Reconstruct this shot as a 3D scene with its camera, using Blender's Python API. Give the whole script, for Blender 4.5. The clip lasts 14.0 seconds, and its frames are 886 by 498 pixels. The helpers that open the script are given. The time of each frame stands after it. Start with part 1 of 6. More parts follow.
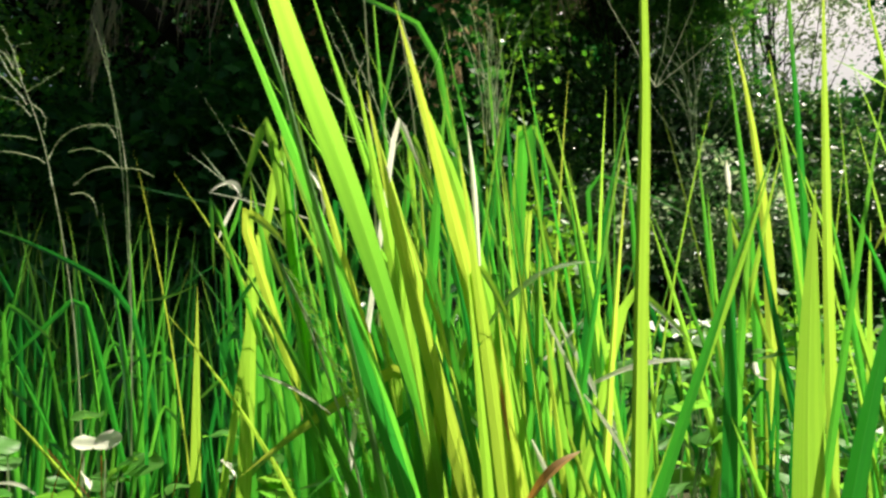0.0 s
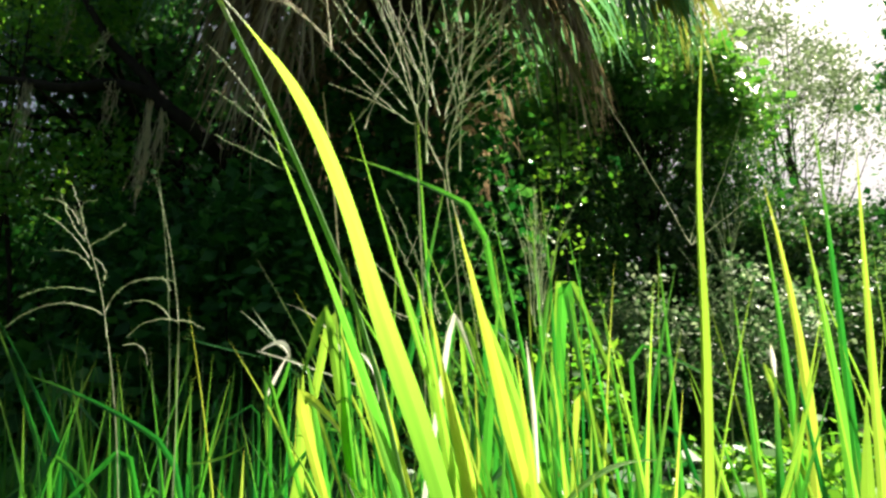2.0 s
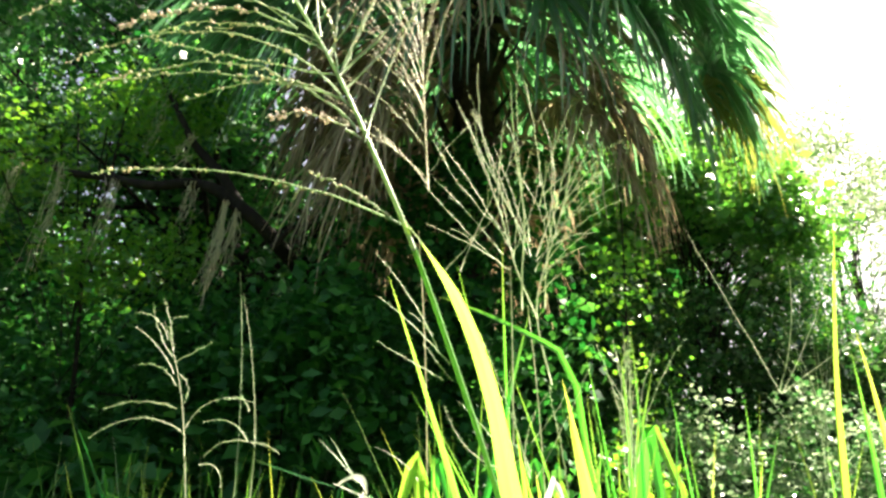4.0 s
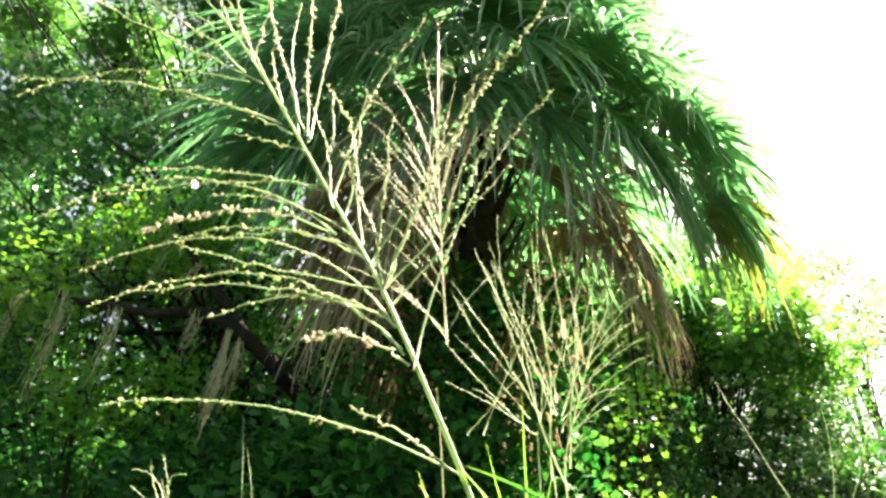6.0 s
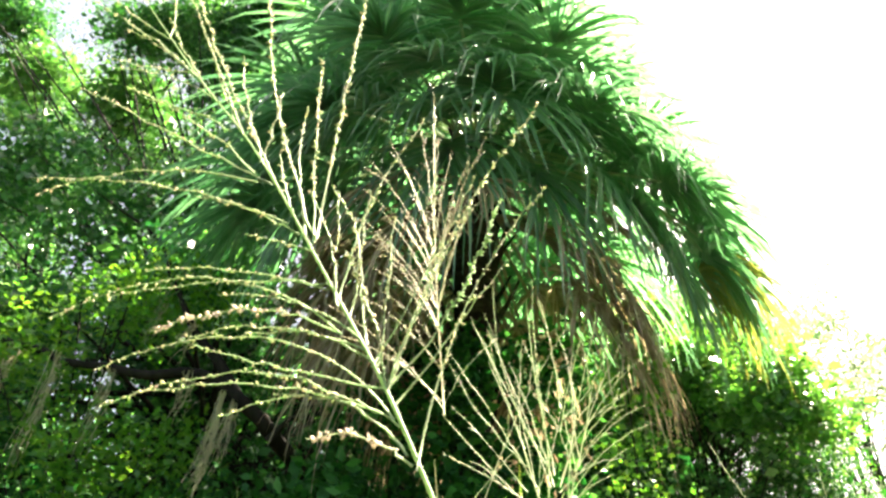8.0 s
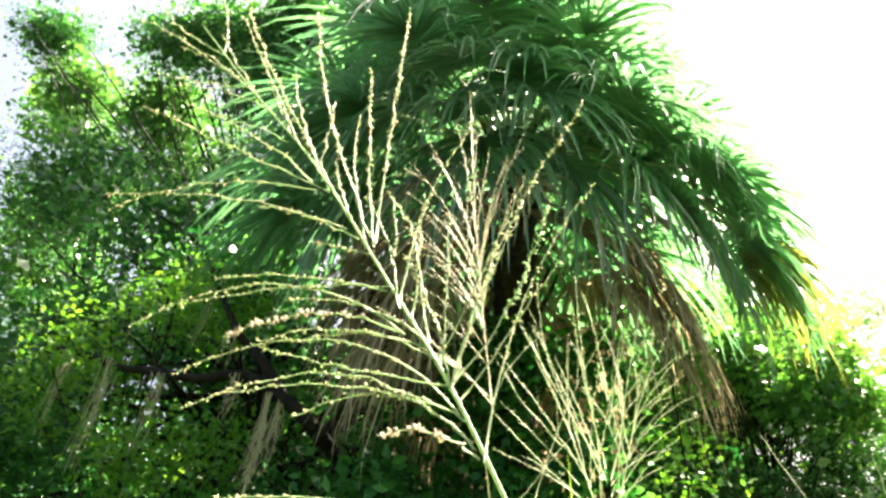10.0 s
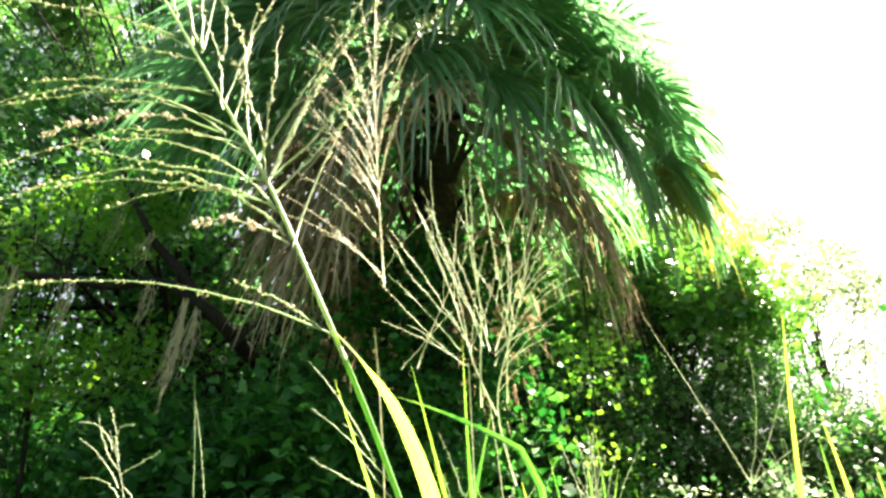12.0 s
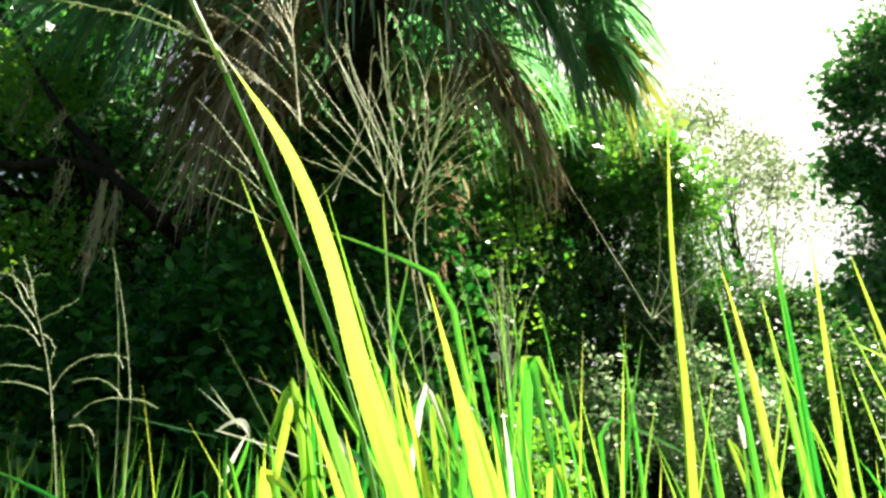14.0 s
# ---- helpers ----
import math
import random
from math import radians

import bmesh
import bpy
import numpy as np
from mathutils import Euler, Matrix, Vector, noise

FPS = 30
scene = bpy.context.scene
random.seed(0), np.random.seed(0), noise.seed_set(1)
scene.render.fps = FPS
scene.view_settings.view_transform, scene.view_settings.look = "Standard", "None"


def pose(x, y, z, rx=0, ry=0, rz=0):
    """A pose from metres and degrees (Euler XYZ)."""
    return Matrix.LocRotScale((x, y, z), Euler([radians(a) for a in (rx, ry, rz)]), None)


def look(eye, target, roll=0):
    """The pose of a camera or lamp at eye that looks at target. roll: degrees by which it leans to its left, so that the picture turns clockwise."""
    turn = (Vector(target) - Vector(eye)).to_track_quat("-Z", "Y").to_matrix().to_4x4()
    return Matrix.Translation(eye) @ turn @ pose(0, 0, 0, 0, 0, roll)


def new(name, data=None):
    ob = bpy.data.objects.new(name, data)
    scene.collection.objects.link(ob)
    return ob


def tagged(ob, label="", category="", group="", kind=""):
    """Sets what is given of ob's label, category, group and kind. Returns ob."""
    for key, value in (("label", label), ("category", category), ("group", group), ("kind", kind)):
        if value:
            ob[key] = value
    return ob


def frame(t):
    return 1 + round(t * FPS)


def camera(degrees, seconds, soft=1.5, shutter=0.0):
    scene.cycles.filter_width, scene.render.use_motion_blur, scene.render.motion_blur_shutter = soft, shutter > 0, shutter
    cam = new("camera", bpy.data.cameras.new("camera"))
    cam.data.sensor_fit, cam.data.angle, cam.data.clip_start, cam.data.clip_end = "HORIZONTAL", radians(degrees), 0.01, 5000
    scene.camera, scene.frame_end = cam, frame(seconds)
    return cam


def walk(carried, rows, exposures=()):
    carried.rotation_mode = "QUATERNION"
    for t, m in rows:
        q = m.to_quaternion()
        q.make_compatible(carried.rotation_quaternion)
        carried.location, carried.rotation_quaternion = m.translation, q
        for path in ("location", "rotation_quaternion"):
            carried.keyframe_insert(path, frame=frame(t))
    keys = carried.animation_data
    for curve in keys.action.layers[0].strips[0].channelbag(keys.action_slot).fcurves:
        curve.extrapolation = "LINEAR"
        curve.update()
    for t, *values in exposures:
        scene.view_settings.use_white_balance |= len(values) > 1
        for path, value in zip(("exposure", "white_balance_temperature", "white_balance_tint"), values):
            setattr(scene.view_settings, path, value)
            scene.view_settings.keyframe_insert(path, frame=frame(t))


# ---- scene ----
cam = camera(64.0, 14.0, 2.7)
PATH = [
    (0, (-0.0061, 0.1144, 0.8122), (-0.0360, 2.1056, 0.9974), -1.08),
    (0.5, (-0.0094, 0.0925, 0.8453), (-0.0369, 2.0762, 1.0981), -0.78),
    (1, (-0.0240, 0.0745, 0.8792), (-0.0680, 2.0472, 1.2051), -0.81),
    (1.5, (-0.0436, 0.0688, 0.9185), (-0.1103, 2.0325, 1.2919), -0.19),
    (2, (-0.0536, 0.0519, 0.9591), (-0.1389, 2.0003, 1.4023), 0.14),
    (2.5, (-0.0746, 0.0442, 0.9790), (-0.1888, 1.9766, 1.4817), 1.25),
    (3, (-0.0997, 0.0339, 1.0040), (-0.2504, 1.9456, 1.5718), 2.37),
    (3.5, (-0.1219, 0.0279, 1.0193), (-0.3080, 1.9173, 1.6480), 3.41),
    (4, (-0.1393, 0.0176, 1.0416), (-0.3647, 1.8783, 1.7395), 4.27),
    (4.2, (-0.1417, 0.0142, 1.0509), (-0.3832, 1.8587, 1.7854), 4.56),
    (6.3, (-0.1878, 0.0406, 1.1376), (-0.4250, 1.7434, 2.1594), 4.70),
    (6.5, (-0.1891, 0.0364, 1.1404), (-0.4281, 1.7325, 2.1730), 4.88),
    (7, (-0.1919, 0.0267, 1.1413), (-0.4347, 1.7054, 2.2010), 5.19),
    (7.5, (-0.1896, 0.0175, 1.1484), (-0.4216, 1.6674, 2.2548), 4.61),
    (8, (-0.1851, 0.0008, 1.1440), (-0.4095, 1.6346, 2.2756), 4.40),
    (8.2, (-0.1801, -0.0094, 1.1405), (-0.3993, 1.6231, 2.2750), 4.35),
    (10.3, (-0.1998, -0.0178, 1.1333), (-0.5319, 1.6126, 2.2432), 4.32),
    (10.5, (-0.1923, -0.0152, 1.1276), (-0.5201, 1.6238, 2.2258), 4.05),
    (11, (-0.1710, -0.0053, 1.1082), (-0.4534, 1.6727, 2.1591), 3.18),
    (11.5, (-0.1455, 0.0130, 1.0850), (-0.3626, 1.7377, 2.0740), 2.27),
    (12, (-0.1177, 0.0327, 1.0596), (-0.2552, 1.7955, 1.9943), 1.75),
    (12.5, (-0.1017, 0.0475, 1.0305), (-0.1642, 1.8377, 1.9202), 1.12),
    (13, (-0.0872, 0.0499, 0.9962), (-0.1028, 1.8649, 1.8362), -0.24),
    (13.5, (-0.0768, 0.0528, 0.9657), (-0.0515, 1.9067, 1.7156), -0.90),
    (14, (-0.0800, 0.0614, 0.9387), (-0.0350, 1.9462, 1.6061), -0.93),
]
EXPOSURES = [(0.0, 1.02, 6950, 6.0), (1.8, 1.34, 6950, 7.0), (3.0, 2.1, 6950, 8.0), (4.2, 2.86, 7050, 10.0), (6.3, 3.28, 7300, 12.0), (10.5, 3.36, 7300, 12.0), (12.5, 3.18, 7200, 11.0), (14.0, 2.06, 6950, 7.0)]
walk(cam, [(t, look(eye, target, roll)) for t, eye, target, roll in PATH], EXPOSURES)

# ---- light ----
SUN_ELEVATION, SUN_AZIMUTH = 55.0, 49.0          # degrees above the horizon, from +y towards +x
world = bpy.data.worlds.new("sky")
scene.world = world
world.use_nodes = True
wn = world.node_tree.nodes
sky = wn.new("ShaderNodeTexSky")
sky.sky_type, sky.sun_disc = "NISHITA", False
sky.sun_elevation, sky.sun_rotation = radians(SUN_ELEVATION), radians(SUN_AZIMUTH)
sky.air_density, sky.dust_density, sky.ozone_density = 0.7, 8.0, 0.6
wn["Background"].inputs["Strength"].default_value = 0.058
world.node_tree.links.new(sky.outputs[0], wn["Background"].inputs["Color"])
sun_data = bpy.data.lights.new("sun", "SUN")
sun_data.energy, sun_data.angle, sun_data.color = 6.0, radians(0.5), (1.0, 0.95, 0.84)
sun = new("sun", sun_data)
se, sa = radians(SUN_ELEVATION), radians(SUN_AZIMUTH)
sun.matrix_world = look((math.cos(se) * math.sin(sa) * 40, math.cos(se) * math.cos(sa) * 40, math.sin(se) * 40), (0, 0, 0))

# ---- materials ----
def node(nt, kind, **inputs):
    n = nt.nodes.new(kind)
    for key, value in inputs.items():
        n.inputs[key.replace("_", " ")].default_value = value
    return n


def mixed(nt, fac, a, b):
    """A colour between a and b; each is a socket or a colour."""
    m = nt.nodes.new("ShaderNodeMix")
    m.data_type = "RGBA"
    for socket, value in ((m.inputs[0], fac), (m.inputs[6], a), (m.inputs[7], b)):
        if isinstance(value, bpy.types.NodeSocket):
            nt.links.new(value, socket)
        else:
            socket.default_value = value if isinstance(value, float) else (*value, 1.0)
    return m.outputs[2]


def ramp(nt, socket, low, high):
    r = node(nt, "ShaderNodeMapRange", From_Min=low, From_Max=high)
    nt.links.new(socket, r.inputs[0])
    return r.outputs[0]


def noisy(nt, scale, stretch=(1, 1, 1), detail=3.0, use="Object"):
    co = nt.nodes.new("ShaderNodeTexCoord")
    mp = node(nt, "ShaderNodeMapping", Scale=stretch)
    tx = node(nt, "ShaderNodeTexNoise", Scale=scale, Detail=detail)
    nt.links.new(co.outputs[use], mp.inputs[0])
    nt.links.new(mp.outputs[0], tx.inputs["Vector"])
    return tx.outputs[0]


def leaf_material(name, front, front_b, through_a, through_b, thin=0.5, rough=0.4, island=False, veins=None, gloss=0.5, shady=None, lit_power=1.0):
    """A thin leaf: a glossy skin, and light that passes through it."""
    mat = bpy.data.materials.new(name)
    mat.use_nodes = True
    nt = mat.node_tree
    skin = nt.nodes["Principled BSDF"]
    if island:
        # a high power leaves few bright leaves: lit specks put into the colour
        power = node(nt, "ShaderNodeMath")
        power.operation = "POWER"
        power.inputs[1].default_value = lit_power
        nt.links.new(nt.nodes.new("ShaderNodeNewGeometry").outputs["Random Per Island"], power.inputs[0])
        rnd = power.outputs[0]
    else:
        rnd = nt.nodes.new("ShaderNodeObjectInfo").outputs["Random"]
    blot = ramp(nt, noisy(nt, 9.0), 0.35, 0.7)
    front_c = mixed(nt, rnd, front, front_b)
    thr_c = mixed(nt, rnd, through_a, through_b)
    front_c = mixed(nt, blot, front_c, mixed(nt, 0.5, front_c, front_b))
    if veins:
        uv = noisy(nt, 1.0, veins, 2.0, "UV")
        line = ramp(nt, uv, 0.42, 0.62)
        dark = mixed(nt, 0.2, thr_c, front)
        thr_c = mixed(nt, line, dark, thr_c)
        front_c = mixed(nt, line, mixed(nt, 0.15, front_c, (0.01, 0.03, 0.005)), front_c)
        uvc = nt.nodes.new("ShaderNodeTexCoord")
        sep = nt.nodes.new("ShaderNodeSeparateXYZ")
        nt.links.new(uvc.outputs["UV"], sep.inputs[0])
        # low end greener and darker: leaf tone, and neighbours' shade put into the colour
        if shady:
            up_blade = ramp(nt, sep.outputs[1], 0.25, 0.8)
            thr_c = mixed(nt, up_blade, shady, thr_c)
            front_c = mixed(nt, up_blade, mixed(nt, 0.7, front_c, (0.03, 0.14, 0.025)), front_c)
        tipness = nt.nodes.new("ShaderNodeMath")
        tipness.operation = "MULTIPLY"
        nt.links.new(ramp(nt, sep.outputs[1], 0.78, 1.1), tipness.inputs[0])
        nt.links.new(rnd, tipness.inputs[1])
        thr_c = mixed(nt, tipness.outputs[0], thr_c, (0.56, 0.62, 0.10))
        front_c = mixed(nt, tipness.outputs[0], front_c, (0.22, 0.20, 0.05))
        spots = ramp(nt, noisy(nt, 60.0, (1, 1, 0.25), 2.0), 0.74, 0.82)
        thr_c = mixed(nt, spots, thr_c, (0.30, 0.20, 0.05))
        front_c = mixed(nt, spots, front_c, (0.20, 0.15, 0.05))
        rib = nt.nodes.new("ShaderNodeMath")
        rib.operation = "PINGPONG"
        rib.inputs[1].default_value = 0.5
        nt.links.new(sep.outputs[0], rib.inputs[0])
        ribness = ramp(nt, rib.outputs[0], 0.455, 0.5)
        front_c = mixed(nt, ribness, front_c, mixed(nt, 0.5, front_c, (0.30, 0.36, 0.16)))
        bump = node(nt, "ShaderNodeBump", Strength=0.35, Distance=0.0008)
        nt.links.new(uv, bump.inputs["Height"])
        nt.links.new(bump.outputs[0], skin.inputs["Normal"])
    nt.links.new(front_c, skin.inputs["Base Color"])
    skin.inputs["Roughness"].default_value = rough
    skin.inputs["Specular IOR Level"].default_value = gloss
    trans = nt.nodes.new("ShaderNodeBsdfTranslucent")
    nt.links.new(thr_c, trans.inputs[0])
    mix = node(nt, "ShaderNodeMixShader", Fac=thin)
    nt.links.new(skin.outputs[0], mix.inputs[1])
    nt.links.new(trans.outputs[0], mix.inputs[2])
    nt.links.new(mix.outputs[0], nt.nodes["Material Output"].inputs[0])
    return mat


def solid_material(name, a, b, scale, rough=0.85, bump=0.4, depth=0.01, stretch=(1, 1, 1)):
    mat = bpy.data.materials.new(name)
    mat.use_nodes = True
    nt = mat.node_tree
    skin = nt.nodes["Principled BSDF"]
    fine, coarse = noisy(nt, scale, stretch, 5.0), noisy(nt, scale * 0.15, stretch, 2.0)
    c = mixed(nt, ramp(nt, fine, 0.3, 0.7), a, b)
    c = mixed(nt, ramp(nt, coarse, 0.4, 0.65), c, mixed(nt, 0.5, c, a))
    nt.links.new(c, skin.inputs["Base Color"])
    skin.inputs["Roughness"].default_value = rough
    skin.inputs["Specular IOR Level"].default_value = 0.15
    b_node = node(nt, "ShaderNodeBump", Strength=bump, Distance=depth)
    nt.links.new(fine, b_node.inputs["Height"])
    nt.links.new(b_node.outputs[0], skin.inputs["Normal"])
    return mat


VEINS = (22, 0.6, 1)
BLADE = leaf_material("grass_blade", (0.022, 0.15, 0.025), (0.04, 0.18, 0.03), (0.035, 0.38, 0.03), (0.18, 0.62, 0.05), 0.55, 0.34, veins=VEINS, gloss=0.7)
BLADE_LIME = leaf_material("grass_blade_lime", (0.07, 0.20, 0.03), (0.09, 0.22, 0.03), (0.34, 0.69, 0.06), (0.52, 0.74, 0.08), 0.6, 0.38, veins=VEINS)
BLADE_LONG = leaf_material("grass_blade_long", (0.05, 0.19, 0.03), (0.06, 0.20, 0.03), (0.36, 0.70, 0.06), (0.46, 0.74, 0.08), 0.6, 0.38, veins=VEINS, shady=(0.03, 0.27, 0.02))
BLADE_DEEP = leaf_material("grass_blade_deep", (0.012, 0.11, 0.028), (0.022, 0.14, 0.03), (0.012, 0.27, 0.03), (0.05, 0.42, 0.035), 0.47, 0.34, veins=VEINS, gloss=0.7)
BLADE_YELLOW = leaf_material("grass_blade_yellowing", (0.05, 0.18, 0.03), (0.10, 0.22, 0.035), (0.22, 0.62, 0.05), (0.60, 0.74, 0.08), 0.6, 0.42, veins=VEINS)
BLADE_DRY = leaf_material("grass_blade_dry", (0.80, 0.79, 0.68), (0.84, 0.83, 0.74), (0.90, 0.89, 0.76), (0.92, 0.90, 0.80), 0.6, 0.45, veins=VEINS)
BLADE_RUST = leaf_material("grass_blade_rust", (0.35, 0.13, 0.03), (0.4, 0.2, 0.06), (0.5, 0.18, 0.03), (0.5, 0.25, 0.05), 0.4, 0.6, veins=VEINS)
STEM = leaf_material("grass_stem", (0.30, 0.43, 0.23), (0.40, 0.49, 0.31), (0.36, 0.52, 0.25), (0.46, 0.54, 0.32), 0.35, 0.5, gloss=0.3)
STEM_FRESH = leaf_material("fresh_grass_stem", (0.36, 0.46, 0.28), (0.48, 0.53, 0.40), (0.50, 0.62, 0.36), (0.62, 0.66, 0.48), 0.5, 0.45, gloss=0.4)
FAR_LEAF = leaf_material("far_tree_leaf", (0.12, 0.19, 0.10), (0.26, 0.32, 0.20), (0.20, 0.34, 0.12), (0.34, 0.44, 0.22), 0.25, 0.5, island=True, gloss=0.4)
SHEATH = leaf_material("leaf_sheath", (0.13, 0.32, 0.10), (0.18, 0.36, 0.12), (0.18, 0.48, 0.12), (0.24, 0.52, 0.14), 0.4, 0.45, veins=(12, 0.4, 1), gloss=0.4)
SEED = leaf_material("grass_seed", (0.38, 0.50, 0.26), (0.62, 0.55, 0.43), (0.48, 0.62, 0.30), (0.72, 0.62, 0.47), 0.5, 0.6, island=True)
SEED_GREEN = leaf_material("grass_seed_green", (0.34, 0.54, 0.26), (0.48, 0.60, 0.36), (0.40, 0.64, 0.28), (0.54, 0.66, 0.38), 0.45, 0.6, island=True)
SEED_BROWN = leaf_material("grass_seed_tan", (0.56, 0.50, 0.42), (0.68, 0.61, 0.53), (0.62, 0.55, 0.45), (0.72, 0.64, 0.54), 0.5, 0.6, island=True)
STEM_BROWN = leaf_material("grass_stem_tan", (0.50, 0.52, 0.36), (0.58, 0.55, 0.42), (0.62, 0.64, 0.42), (0.66, 0.62, 0.46), 0.4, 0.5, gloss=0.3)
WEED = leaf_material("weed_leaf", (0.05, 0.20, 0.03), (0.09, 0.25, 0.05), (0.12, 0.46, 0.04), (0.30, 0.60, 0.06), 0.5, 0.45, gloss=0.3)
PALM = leaf_material("palm_leaf", (0.06, 0.17, 0.10), (0.13, 0.24, 0.15), (0.10, 0.36, 0.13), (0.22, 0.48, 0.18), 0.42, 0.28, island=True, gloss=0.9)
PALM_YELLOW = leaf_material("palm_leaf_yellowing", (0.14, 0.18, 0.05), (0.24, 0.22, 0.06), (0.24, 0.34, 0.06), (0.40, 0.36, 0.07), 0.4, 0.4, island=True)
# where the power exceeds 1, bright leaves stand for lit ones, dark for shaded
PALM_DEAD = leaf_material("palm_leaf_dead", (0.15, 0.105, 0.055), (0.74, 0.62, 0.44), (0.20, 0.14, 0.07), (0.68, 0.55, 0.34), 0.38, 0.7, island=True, lit_power=1.8)
OAK = leaf_material("oak_leaf", (0.010, 0.065, 0.022), (0.06, 0.22, 0.06), (0.012, 0.12, 0.018), (0.16, 0.48, 0.07), 0.36, 0.35, island=True, gloss=0.35, lit_power=2.2)
LIT = leaf_material("sunlit_leaf", (0.025, 0.12, 0.035), (0.07, 0.18, 0.05), (0.05, 0.24, 0.03), (0.18, 0.40, 0.07), 0.38, 0.45, island=True, gloss=0.4)
TREE = leaf_material("tree_leaf", (0.012, 0.065, 0.022), (0.14, 0.26, 0.12), (0.02, 0.16, 0.012), (0.20, 0.42, 0.04), 0.28, 0.16, island=True, gloss=1.0, lit_power=3.0)
SHRUB = leaf_material("shrub_leaf", (0.012, 0.055, 0.018), (0.12, 0.20, 0.085), (0.02, 0.12, 0.015), (0.22, 0.36, 0.10), 0.35, 0.45, island=True, gloss=0.2, lit_power=3.0)
# lighter leaf colour for the sunlit top of the round tree
TOP = leaf_material("lit_treetop_leaf", (0.03, 0.13, 0.03), (0.07, 0.19, 0.04), (0.06, 0.30, 0.03), (0.22, 0.48, 0.05), 0.4, 0.35, island=True, gloss=0.6)
VINE = leaf_material("vine_leaf", (0.045, 0.18, 0.03), (0.08, 0.23, 0.04), (0.12, 0.46, 0.03), (0.30, 0.60, 0.04), 0.42, 0.42, island=True)
SHRUB_PALE = leaf_material("pale_shrub_leaf", (0.02, 0.08, 0.025), (0.40, 0.48, 0.31), (0.05, 0.20, 0.04), (0.52, 0.64, 0.36), 0.38, 0.45, island=True, gloss=0.2, lit_power=2.2)
BROAD = leaf_material("broad_leaf", (0.006, 0.055, 0.018), (0.06, 0.24, 0.055), (0.012, 0.14, 0.016), (0.14, 0.44, 0.06), 0.38, 0.5, island=True, gloss=0.2, lit_power=2.4)
MOSS = leaf_material("hanging_moss", (0.62, 0.60, 0.42), (0.84, 0.80, 0.62), (0.66, 0.62, 0.40), (0.82, 0.76, 0.54), 0.5, 0.85, island=True)
BARK = solid_material("bark", (0.010, 0.009, 0.007), (0.03, 0.026, 0.021), 14.0, 0.9, 0.8, 0.02, (1, 1, 0.35))
PALM_BARK = solid_material("palm_bark", (0.03, 0.027, 0.022), (0.09, 0.08, 0.062), 10.0, 0.9, 0.8, 0.03, (1, 1, 2.5))
GROUND = solid_material("soil_and_litter", (0.020, 0.024, 0.010), (0.055, 0.060, 0.022), 16.0, 0.95, 0.8, 0.03)

# ---- builders ----
rng = np.random.default_rng(11)


def mesh_of(name, verts, faces, mat, uvs=None):
    me = bpy.data.meshes.new(name)
    me.from_pydata([tuple(v) for v in np.asarray(verts, float).tolist()], [], [tuple(f) for f in faces])
    me.materials.append(mat)
    me.polygons.foreach_set("use_smooth", np.ones(len(me.polygons), bool))
    if uvs is not None:
        idx = np.empty(len(me.loops), np.int32)
        me.loops.foreach_get("vertex_index", idx)
        layer = me.uv_layers.new(name="UVMap")
        layer.data.foreach_set("uv", np.asarray(uvs, np.float32)[idx].ravel())
    return me


def part(name, geometry, mat, parent=None, label="", origin=None):
    """One mesh object out of (verts, faces[, uvs]), under a thing or a part."""
    ob = new(name, mesh_of(name, geometry[0], geometry[1], mat, geometry[2] if len(geometry) > 2 else None))
    if parent is not None:
        ob.parent = parent
        ob.matrix_parent_inverse = parent.matrix_world.inverted()
    if label:
        ob["label"] = label
    return ob


def thing(name, place, label, category, group="", kind=""):
    ob = new(name)
    ob.matrix_world = Matrix.Translation(place)
    ob.empty_display_size = 0.05
    return tagged(ob, label, category, group, kind)


def bow(a, b, c, n, s=None):
    """n points on the parabola from a through b to c; b lies at the share s of the way."""
    a, b, c = (np.asarray(p, float) for p in (a, b, c))
    if s is None:
        d1, d2 = np.linalg.norm(b - a), np.linalg.norm(c - b)
        s = min(max(d1 / (d1 + d2 + 1e-9), 0.15), 0.85)
    u = np.linspace(0, 1, n)[:, None]
    return a * (u - s) * (u - 1) / s + b * u * (u - 1) / (s * (s - 1)) + c * u * (u - s) / (1 - s)


def smooth_line(points, n):
    """n points on a softened line through the given ones."""
    p = np.asarray(points, float)
    d = np.concatenate([[0], np.cumsum(np.linalg.norm(np.diff(p, axis=0), axis=1))])
    t = np.linspace(0, d[-1], n)
    line = np.stack([np.interp(t, d, p[:, k]) for k in range(3)], 1)
    for _ in range(3):
        line[1:-1] = (line[:-2] + 2 * line[1:-1] + line[2:]) / 4
    return line


def unit(v):
    return v / (np.linalg.norm(v, axis=-1, keepdims=True) + 1e-12)


